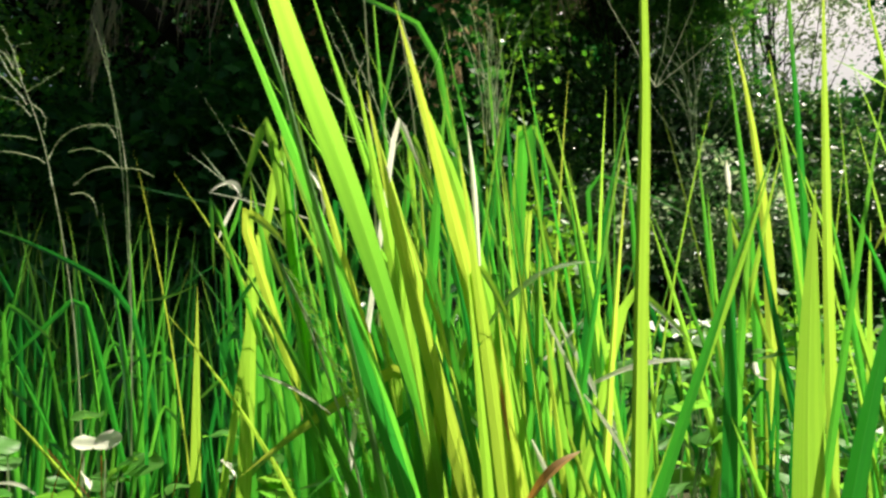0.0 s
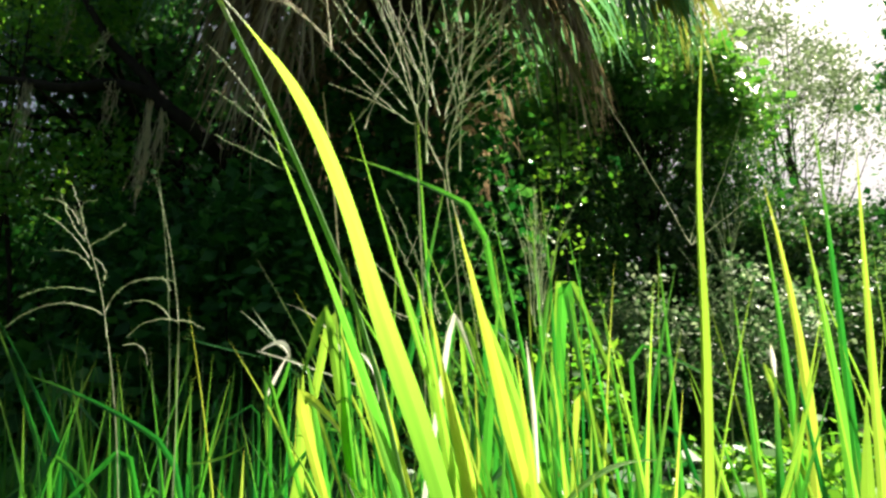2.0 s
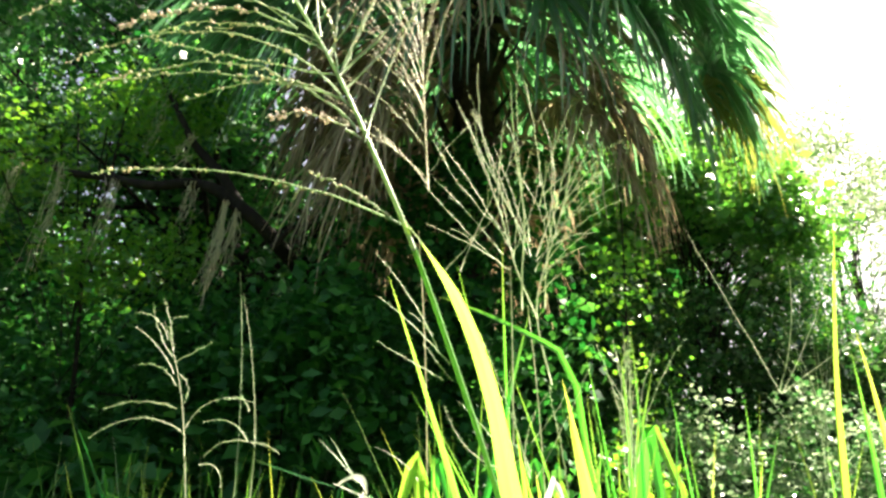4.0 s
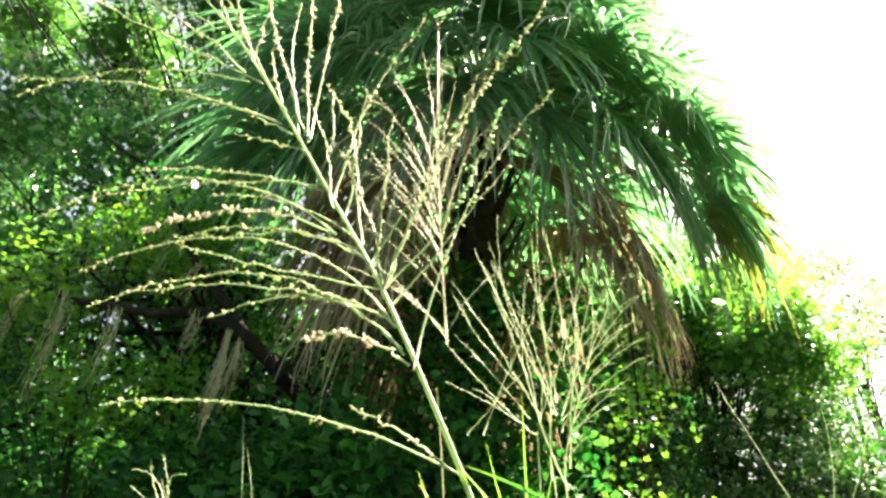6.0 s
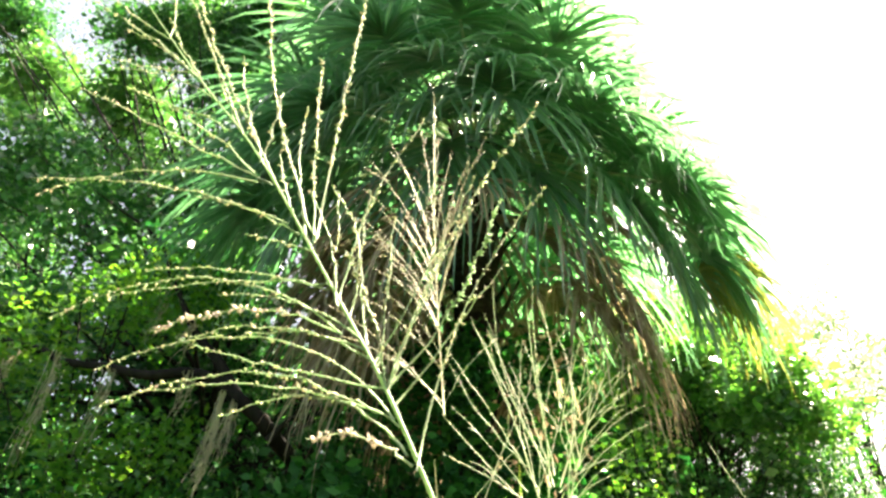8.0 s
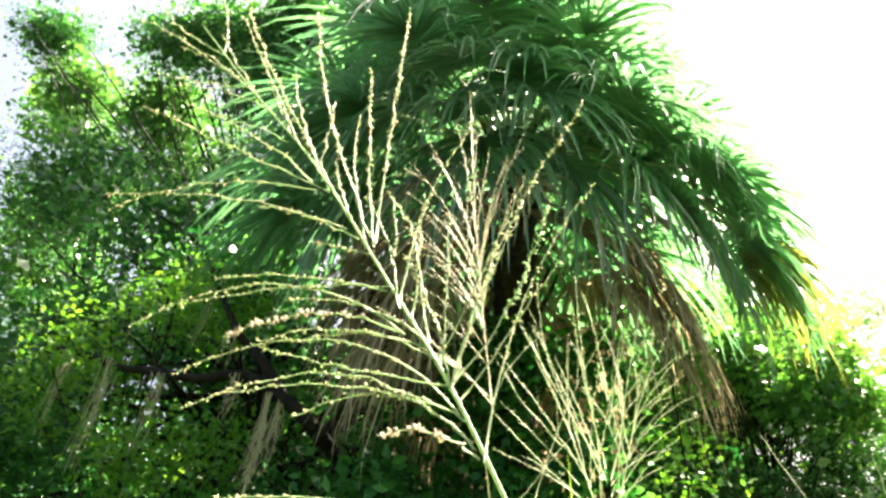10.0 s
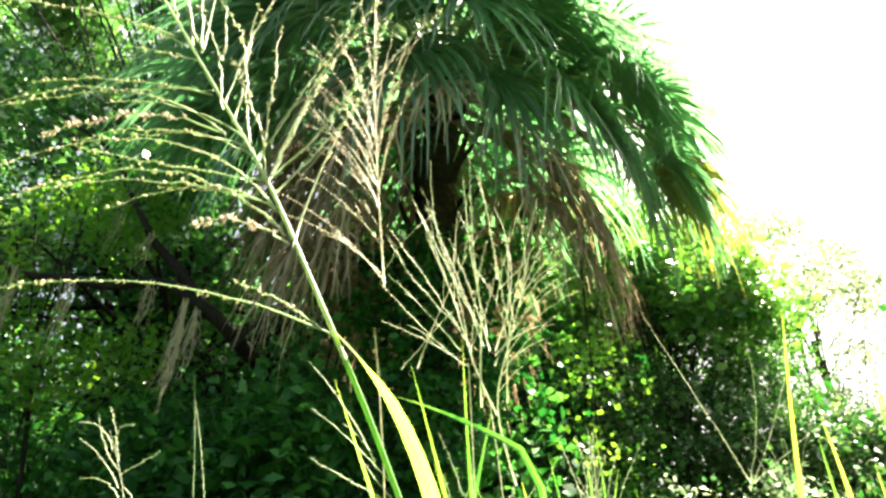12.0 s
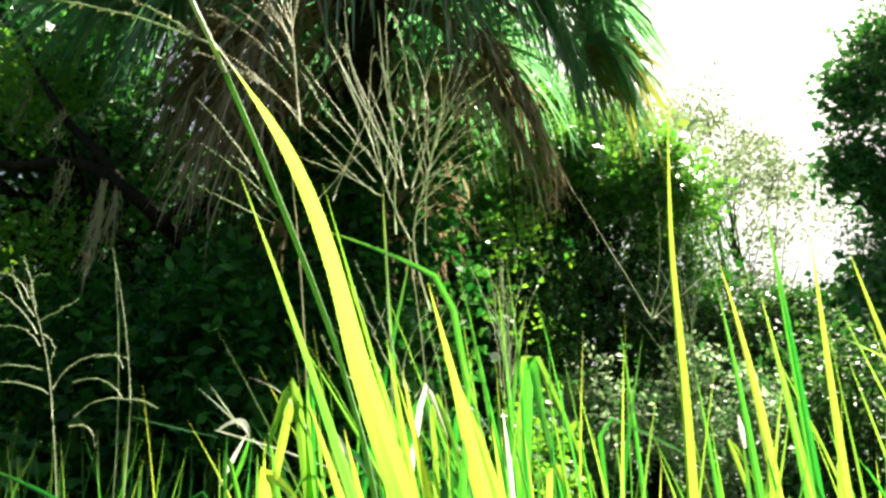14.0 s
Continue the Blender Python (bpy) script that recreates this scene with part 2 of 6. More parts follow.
def strip(line, widths, facing, fold=0.25, twist=0.0, wave=0.0, seed=0):
    """A grass blade along a line: three rows of points, folded along the midrib."""
    line = np.asarray(line, float)
    n = len(line)
    tangent = unit(np.gradient(line, axis=0))
    side0 = unit(np.cross(tangent, np.asarray(facing, float)))
    up0 = np.cross(side0, tangent)
    ang = (twist * np.linspace(-0.3, 1, n) + wave * np.sin(np.linspace(0, 7, n) + seed))[:, None]
    side, up = side0 * np.cos(ang) + up0 * np.sin(ang), up0 * np.cos(ang) - side0 * np.sin(ang)
    w = np.asarray(widths)[:, None] * 0.5
    verts = np.concatenate([line - side * w + up * w * fold, line, line, line + side * w + up * w * fold])
    faces = [(r * n + i, (r + 1) * n + i, (r + 1) * n + i + 1, r * n + i + 1) for r in (0, 2) for i in range(n - 1)]
    v = np.linspace(0, 1, n)
    uvs = np.concatenate([np.stack([np.full(n, u), v], 1) for u in (0, 0.5, 0.5, 1)])
    return verts, faces, uvs


def blade_widths(n, w, root=0.34, power=2.6):
    s = np.linspace(0, 1, n)
    return w * np.minimum(root + (1 - root) * s / 0.5, 1.0) * np.maximum(1 - s ** power, 0.012)


def tube(line, r0, r1, sides=5):
    line = np.asarray(line, float)
    n = len(line)
    tangent = unit(np.gradient(line, axis=0))
    ref = np.where(np.abs(tangent[:, 2:3]) > 0.9, [[1.0, 0, 0]], [[0, 0, 1.0]])
    a = unit(np.cross(tangent, ref))
    b = np.cross(tangent, a)
    r = np.linspace(r0, r1, n)[:, None] if np.ndim(r0) == 0 else np.asarray(r0)[:, None]
    verts = np.concatenate([line + r * (a * math.cos(k * 2 * math.pi / sides) + b * math.sin(k * 2 * math.pi / sides)) for k in range(sides)])
    faces = [(k * n + i, k * n + i + 1, ((k + 1) % sides) * n + i + 1, ((k + 1) % sides) * n + i) for k in range(sides) for i in range(n - 1)]
    faces += [tuple(k * n + n - 1 for k in range(sides)), tuple(k * n for k in reversed(range(sides)))]
    return verts, faces


def joined(pieces):
    verts, faces, uvs, base = [], [], [], 0
    for p in pieces:
        verts.append(p[0])
        faces.extend([tuple(i + base for i in f) for f in p[1]])
        if len(p) > 2:
            uvs.append(p[2])
        base += len(p[0])
    return (np.concatenate(verts), faces, np.concatenate(uvs)) if uvs else (np.concatenate(verts), faces)


def blade(clump, root, belly, tip, width, mat=None, face=0.0, twist=0.3, fold=0.45, tilt=0.25, label=""):
    """A grass blade from its root through its belly to its tip; face: degrees by which its flat turns from -y."""
    line = bow(root, belly, tip, 12)
    f = (math.sin(radians(face)), -math.cos(radians(face)), tilt)
    return part("blade", strip(line, blade_widths(12, width), f, fold, twist, 0.08, tip[0] * 40), mat or BLADE, clump, label)


def flag_leaf(stalk, points, width, mat, face=0.0, fold=0.12, twist=0.0):
    """The long top leaf of a stalk: it leaves the stem at the first place, bends over and hangs down to its tip."""
    line = smooth_line(points, 28)
    f = (math.sin(radians(face)), -math.cos(radians(face)), 0.0)
    v = np.linspace(0, 1, 28)
    widths = width * np.minimum(0.14 + 0.86 * v / 0.6, 1.0) * np.maximum(1 - v ** 6, 0.012)
    verts, faces, uvs = strip(line, widths, f, fold, twist)
    # turned so that the greener, darker end hangs lowest
    uvs[:, 1] = 1 - 0.72 * uvs[:, 1]
    return part("leaf_blade", (verts, faces, uvs), mat, stalk, "long yellow-green leaf blade bent over")


def long_blade(clump, points, width, mat=None, face=0.0, fold=0.3, twist=0.1):
    """A long upright blade that runs through several places."""
    line = smooth_line(points, 26)
    f = (math.sin(radians(face)), -math.cos(radians(face)), 0.25)
    return part("blade", strip(line, blade_widths(26, width, 0.6, 3.0), f, fold, twist), mat or BLADE, clump)


def folded_blade(clump, root, kink, tip, width, mat=None, sag=0.0, face=0.0, label=""):
    """A blade that is broken over at a kink and hangs on to its tip."""
    root, kink, tip = (np.asarray(p, float) for p in (root, kink, tip))
    up = np.linspace(root, kink, 6)
    mid = (kink + tip) / 2 + (0, 0, sag)
    over = bow(kink, mid, tip, 8)[1:]
    line = np.concatenate([up, over])
    line[5] = line[5] * 0.6 + (line[4] + line[6]) * 0.2
    w = blade_widths(len(line), width, 0.6, 3.0)
    f = (math.sin(radians(face)), -math.cos(radians(face)), 0.35)
    return part("blade", strip(line, w, f, 0.2, 0.2), mat or BLADE, clump, label)


def seeds_along(line, size, every, start=0.25, seed=0, spread=1.0):
    """Small pointed husks set alternately along a line."""
    r = np.random.default_rng(seed)
    line = np.asarray(line, float)
    lengths = np.concatenate([[0], np.cumsum(np.linalg.norm(np.diff(line, axis=0), axis=1))])
    total = lengths[-1]
    count = max(3, int(total * (1 - start) / every))
    pieces = []
    for k in range(count):
        share = (k + r.random()) / count
        if math.sin(share * total * 260 + seed) < -0.55 and k:
            continue
        d = total * (start + (1 - start) * share)
        p = np.array([np.interp(d, lengths, line[:, i]) for i in range(3)])
        q = np.array([np.interp(min(d + 0.004, total), lengths, line[:, i]) for i in range(3)])
        along = unit(q - p + 1e-9)
        out = unit(r.normal(size=3) * spread + along * 0.9)
        s = size * r.uniform(0.6, 1.25)
        a = unit(np.cross(out, r.normal(size=3)))
        b = np.cross(out, a)
        c = p + out * s * 0.5
        pieces.append((np.array([p, c + a * s * 0.24, c + b * s * 0.24, c - a * s * 0.24, c - b * s * 0.24, p + out * s]),
                       [(0, 2, 1), (0, 3, 2), (0, 4, 3), (0, 1, 4), (5, 1, 2), (5, 2, 3), (5, 3, 4), (5, 4, 1)]))
    return joined(pieces)


def spray(stalk, root, belly, tip, thick=0.0008, seed_size=0.0037, every=0.0022, start=0.22, seed=0, stem_mat=None, seed_mat=None, twigs=0, rough=0.0009):
    """One branch of a flower head, with its husks and, here and there, short twigs."""
    r = np.random.default_rng(seed)
    line = bow(root, belly, tip, 14)
    jitter = r.normal(size=(14, 3)) * rough
    jitter[0] = 0
    line = line + jitter
    length = np.linalg.norm(line[-1] - line[0])
    tubes, husks = [tube(line, thick, thick * 0.4, 4)], [seeds_along(line, seed_size, every, start, seed, 0.6)]
    for k in range(twigs):
        i = int(r.integers(3, 11))
        way = unit(unit(line[i + 1] - line[i]) + unit(r.normal(size=3)) * 0.42)
        ln = length * r.uniform(0.14, 0.3)
        twig = bow(line[i], line[i] + way * ln * 0.5 + (0, 0, 0.003), line[i] + way * ln, 6)
        tubes.append(tube(twig, thick * 0.6, thick * 0.35, 3))
        husks.append(seeds_along(twig, seed_size * 0.9, every * 1.5, 0.2, seed + 50 + k, 0.6))
    ob = part("branch", joined(tubes), stem_mat or STEM, stalk)
    tagged(part("seed_spike", joined(husks), seed_mat or SEED, ob), kind="stuff")
    return ob


def open_head(stalk, node, top, count, length, spread, seed, stem_mat=None, seed_mat=None, seed_size=0.004, every=0.008, droop=0.02):
    """An open flower head: branches in whorls along an axis from node to top."""
    r = np.random.default_rng(seed)
    node, top = np.asarray(node, float), np.asarray(top, float)
    axis = top - node
    part("axis", tube(bow(node, (node + top) / 2 + r.normal(size=3) * 0.01, top, 8), 0.0014, 0.0005, 4), stem_mat or STEM, stalk)
    d = unit(axis)
    for k in range(count):
        s = 0.75 * (k / count) ** 1.2
        p = node + axis * s
        a = k * 2.4 + r.uniform(-0.5, 0.5)
        out = unit(np.array([math.cos(a), math.sin(a) * 0.8, 0.0]))
        ang = spread * r.uniform(0.55, 1.25)
        way = unit(d * math.cos(ang) + out * math.sin(ang))
        ln = length * (1 - 0.55 * s) * r.uniform(0.7, 1.15)
        tip = p + way * ln + np.array([0, 0, -droop * ln / length])
        mid = p + unit(way + d * 0.18) * ln * 0.5
        spray(stalk, p, mid, tip, 0.0009, seed_size, every, 0.3, seed * 100 + k, stem_mat, seed_mat)
        for j in range(2):
            q = p * (0.5 - 0.2 * j) + mid * (0.5 + 0.2 * j)
            w2 = unit(way + r.normal(size=3) * 0.35)
            spray(stalk, q, q + w2 * ln * 0.2, q + w2 * ln * 0.4 - np.array([0, 0, 0.004]), 0.0006, seed_size, every, 0.2, seed * 100 + k * 7 + j + 31, stem_mat, seed_mat)


def leaf_cloud(centres, per, radius, size, seed, flat=0.3, aspect=0.5):
    """Many single kite-shaped leaves, scattered in clumps round the centres."""
    r = np.random.default_rng(seed)
    n = len(centres) * per
    pos = np.repeat(np.asarray(centres, float), per, axis=0)
    off = r.normal(size=(n, 3)) * radius
    off[:, 2] *= 0.75
    pos = pos + off
    u = unit(r.normal(size=(n, 3)) * (1, 1, 0.6) + (0, 0, -0.25))
    nrm = unit(r.normal(size=(n, 3)) * (1 - flat) + np.array([0, 0, 1.0]) * flat * 2)
    v = unit(np.cross(u, nrm))
    nrm = np.cross(v, u)
    ln = (size * r.uniform(0.6, 1.35, n))[:, None]
    wd = ln * aspect * 0.5
    verts = np.stack([pos, pos + u * ln * 0.5 + v * wd + nrm * ln * 0.06, pos + u * ln - nrm * ln * 0.08, pos + u * ln * 0.5 - v * wd + nrm * ln * 0.06], 1).reshape(-1, 3)
    i = np.arange(n)[:, None] * 4
    return verts, np.concatenate([i, i + 1, i + 2, i + 3], 1).tolist()


def clump_centres(count, centre, radii, seed, shell=0.5, low=-1.0):
    """Uneven clump centres in an ellipsoid, thicker towards its skin."""
    r = np.random.default_rng(seed)
    d = unit(r.normal(size=(count * 3, 3)))
    d = d[d[:, 2] > low][:count]
    rad = shell + (1 - shell) * r.random(len(d)) ** 0.6
    lump = np.array([0.80 + 0.5 * noise.noise(Vector(x * 2.1 + seed)) for x in d])
    return np.asarray(centre) + d * np.asarray(radii) * (rad * lump)[:, None]


def limb(parent, points, r0, r1, sides=8, name="limb", mat=None):
    pts = np.asarray(points, float)
    t = np.linspace(0, len(pts) - 1, 5 * len(pts))
    line = np.stack([np.interp(t, np.arange(len(pts)), pts[:, k]) for k in range(3)], 1)
    for _ in range(3):
        line[1:-1] = (line[:-2] + 2 * line[1:-1] + line[2:]) / 4
    line += np.array([[noise.noise(Vector(p * 2.3)), noise.noise(Vector(p * 2.3 + 9)), noise.noise(Vector(p * 2.3 + 21))] for p in line]) * r0 * 0.7
    return part(name, tube(line, r0, r1, sides), mat or BARK, parent)


def tree(name, foot, crown_list, mat, label, leaf, seed, limbs=(), trunk_r=0.16, trunk_top=None, category="tree", dense=26):
    """A trunk, limbs that reach into the crown, and a crown of single leaves. crown_list: (centre, radii, clumps, leaves per clump, clump radius)."""
    root = thing(name, foot, label, category)
    c0 = np.mean([c[0] for c in crown_list], axis=0)
    top = np.asarray(trunk_top if trunk_top is not None else (c0[0], c0[1], c0[2] * 0.9))
    foot = np.asarray(foot, float)
    limb(root, [foot, foot * 0.5 + top * 0.5 + (0.1, 0.05, 0), top], trunk_r, trunk_r * 0.45, 9, "trunk")
    r = np.random.default_rng(seed)
    for k, (centre, radii, clumps, per, spreadr) in enumerate(crown_list):
        cs = clump_centres(clumps, centre, radii, seed + k * 13)
        for c in cs[:: max(1, len(cs) // 5)][:5]:
            s = r.uniform(0.45, 0.95)
            p = foot * (1 - s) + top * s
            limb(root, [p, p * 0.5 + c * 0.5 + (0, 0, 0.12), c], trunk_r * 0.16, 0.008, 5)
        part("crown", leaf_cloud(cs, per, spreadr, leaf, seed + k), mat, root)
        if dense:
            inner = clump_centres(int(clumps * 0.8), centre, np.asarray(radii) * 0.86, seed + k * 13 + 5, 0.05)
            part("inner_crown", leaf_cloud(inner, int(dense), spreadr * 1.1, leaf * 2.3, seed + k + 70, 0.2, 0.75), mat, root)
    for pts, r0, r1 in limbs:
        limb(root, pts, r0, r1)
    return root


def fan_leaf(frond, hub, way, droop, length, segments, spread, seed, mat, limp=0.5, width=0.03):
    """The fan of a palm leaf: folded fingers that spread from its hub, with hanging tips."""
    r = np.random.default_rng(seed)
    way = unit(np.asarray(way, float))
    side = unit(np.cross(way, (0, 0, 1)) if abs(way[2]) < 0.98 else np.array([1.0, 0, 0]))
    up = np.cross(side, way)
    pieces = []
    for k in range(segments):
        a = spread * (2 * k / (segments - 1) - 1) + r.normal() * 0.03
        ln = length * (1 - 0.32 * abs(a) / spread) * r.uniform(0.88, 1.08)
        d = way * math.cos(a) + side * math.sin(a) + up * (0.16 * abs(math.sin(a)) + r.normal() * 0.05)
        d = unit(d)
        root = hub + way * 0.22 * length * math.cos(a) * 0.6
        s = np.linspace(0, 1, 7)[:, None]
        hang = limp * r.uniform(0.6, 1.4)
        wob = np.cumsum(r.normal(size=(7, 3)) * 0.012 * (1 + limp), axis=0) * s
        line = wob + root + d * ln * (s - 0.25 * hang * s ** 3) + np.array([0, 0, -1.0]) * ln * (droop * s ** 2 * 0.4 + hang * 0.55 * s ** 3)
        w = width * np.array([0.5, 0.95, 1.0, 0.85, 0.6, 0.35, 0.06])
        pieces.append(strip(line, w, up + r.normal(size=3) * 0.25, 0.45, r.uniform(-0.5, 0.5)))
    return part("fan", joined(pieces), mat, frond)


def frond(palm, heart, azimuth, rise, reach, length, seed, mat, limp=0.5, segments=46, spread=1.9, width=0.034, name="frond"):
    """A palm leaf: an arching stalk and a fan. rise: degrees above level at which the stalk leaves the heart."""
    a, e = radians(azimuth), radians(rise)
    out = np.array([math.sin(a), math.cos(a), 0.0])
    start = np.asarray(heart, float) + out * 0.15
    way = out * math.cos(e) + np.array([0, 0, math.sin(e)])
    s = np.linspace(0, 1, 10)[:, None]
    line = start + way * reach * s + np.array([0, 0, -1.0]) * reach * 0.28 * s ** 2.2
    stalk = part(name, tube(line, 0.022, 0.012, 5), STEM if mat is not PALM_DEAD else mat, palm)
    end = unit(line[-1] - line[-2])
    fan_leaf(stalk, line[-1], end, 0.5, length, segments, spread, seed, mat, limp, width)
    return stalk


def frond_to(palm, start, hub, length, seed, mat, limp=1.0, segments=44, width=0.034):
    """A palm leaf whose arching stalk ends at a given hub."""
    start, hub = np.asarray(start, float), np.asarray(hub, float)
    mid = start * 0.45 + hub * 0.55 + (0, 0, 0.16 * np.linalg.norm(hub - start))
    line = bow(start, mid, hub, 10)
    stalk = part("frond", tube(line, 0.022, 0.012, 5), STEM, palm)
    fan_leaf(stalk, hub, line[-1] - line[-2], 0.5, length, segments, 1.9, seed, mat, limp, width)
    return stalk


def moss_bunch(place, length, strands, width, seed):
    """A hanging bunch of grey-green moss: ragged, curling strands."""
    r = np.random.default_rng(seed)
    bunch = thing("spanish_moss", place, "grey-green moss hanging in a bunch from a branch", "moss", "hanging moss")
    for k in range(strands * 5 // 2):
        p = np.array([r.normal() * width, r.normal() * width, r.uniform(-0.02, 0.02)])
        if k % 3 == 2:
            p[2] -= length * r.uniform(0.1, 0.5)
        ln = (length + p[2]) * r.uniform(0.35, 1.0)
        n = 14
        s = np.linspace(0, 1, n)
        drift = np.cumsum(r.normal(size=(2, n)) * 0.008, axis=1)
        pull = np.exp(-2.0 * s)
        line = np.stack([p[0] * pull + drift[0] - 0.06 * s ** 2, p[1] * pull + drift[1], p[2] - s * ln], 1) + np.asarray(place)
        part("strand", tube(line, r.uniform(0.002, 0.005), 0.001, 4), MOSS, bunch)
    return bunch

# ---- ground and distance ----
def ground_sheet():
    ring = [0, 0.6, 1.2, 1.8, 2.4, 3, 3.7, 4.5, 5.5, 7, 9, 12, 17, 25, 40, 80, 160, 400, 900]
    verts, faces, n = [], [], 40
    for r in ring:
        for k in range(n):
            a = 2 * math.pi * k / n
            x, y = r * math.cos(a), 2 + r * math.sin(a)
            verts.append((x, y, 0.05 * noise.noise(Vector((x * 0.9, y * 0.9, 0))) * min(1, r / 3 + 0.3)))
    for i in range(len(ring) - 1):
        for k in range(n):
            faces.append((i * n + k, (i + 1) * n + k, (i + 1) * n + (k + 1) % n, i * n + (k + 1) % n))
    return verts, faces[n:] + faces[:n]


tagged(part("ground", ground_sheet(), GROUND), "dark damp soil with leaf litter under the grass", "ground", kind="structure")


def low_growth(name, label, x0, x1, y0, y1, count, h0, h1, width, mat, seed):
    """Short blades that nobody could count, as one sheet of growth."""
    r = np.random.default_rng(seed)
    pieces = []
    for _ in range(count):
        x, y = r.uniform(x0, x1), r.uniform(y0, y1)
        h, a, lean = r.uniform(h0, h1), r.uniform(0, 6.28), r.uniform(0.05, 0.5)
        root = np.array([x, y, 0.0])
        tip = root + (math.cos(a) * lean * h, math.sin(a) * lean * h, h)
        mid = (root + tip) / 2 + (0, 0, h * 0.12)
        pieces.append(strip(bow(root, mid, tip, 5), blade_widths(5, width), (r.normal() * 0.6, -1, 0.3), 0.3))
    return tagged(part(name, joined(pieces), mat), label, "grass", kind="stuff")


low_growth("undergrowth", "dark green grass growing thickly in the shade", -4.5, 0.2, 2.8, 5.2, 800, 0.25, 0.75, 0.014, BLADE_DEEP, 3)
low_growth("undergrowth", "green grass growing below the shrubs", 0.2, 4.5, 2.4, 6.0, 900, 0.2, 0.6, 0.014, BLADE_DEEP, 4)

low_growth("short_grass", "short green grass on the open ground", -4.5, 4.5, -3.5, 2.4, 5200, 0.04, 0.16, 0.012, BLADE_DEEP, 6)
low_growth("short_grass", "short green grass with yellow tips on the open ground", -4.5, 4.5, -3.5, 2.4, 2600, 0.05, 0.2, 0.012, BLADE, 7)

# the wood behind, too far and too dense to count
wood, deep = [], []
for k in range(30):
    x = -20 + k * 1.35
    h = 4.2 + 0.8 * math.sin(k * 1.3) if x < 1.5 else 1.9 + 0.3 * math.sin(k * 1.3) if x < 5.5 else 2.7 + 0.4 * math.sin(k * 1.3)
    c = (x, 12.5 + 1.2 * math.sin(k * 2.1), h * 0.8)
    wood.append(clump_centres(70, c, (1.6, 1.3, h), 300 + k, 0.5))
    deep.append(clump_centres(90, (c[0], c[1], h * 0.7), (1.5, 1.0, h * (1.0 if x < 2.5 else 0.85)), 360 + k, 0.0))
for k in range(7):
    deep.append(clump_centres(90 if k < 3 else 130, (-6.0 + k * 1.25, 10.9, 3.4 if k < 3 else 4.8), (1.1, 0.7, 3.6 if k < 3 else 5.0), 420 + k, 0.0))
tagged(part("far_woods", leaf_cloud(np.concatenate(wood), 40, 0.34, 0.13, 9), OAK), "dark green wood with dense leaves in shade", "woods", kind="stuff")
tagged(part("far_thicket", leaf_cloud(np.concatenate(deep), 40, 0.36, 0.24, 10, 0.1, 0.7), OAK), "deep dark thicket of leaves inside the wood", "woods", kind="stuff")

# unseen wood added behind the eye, to keep part of the sky light off
ring = []
for k in range(30):
    a = radians(-205 + k * 230 / 29)
    h = 4.8 + 1.0 * math.sin(k * 1.9)
    ring.append(clump_centres(60, (10.5 * math.cos(a), 1.0 + 10.5 * math.sin(a), h * 0.5), (1.7, 1.7, h * 0.62), 820 + k, 0.2))
tagged(part("far_woods", leaf_cloud(np.concatenate(ring), 26, 0.42, 0.36, 11, 0.2, 0.6), OAK), "unseen wood added behind the eye to hold back sky light", "woods", kind="stuff")

cover = np.stack([rng.uniform(-10, 8, 1300), rng.uniform(3.3, 11.5, 1300), rng.uniform(0.0, 0.4, 1300)], 1)
tagged(part("ground_cover", leaf_cloud(cover, 26, 0.22, 0.17, 12, 0.3, 0.6), OAK), "dark low leafy growth covering the ground", "ground cover", kind="stuff")

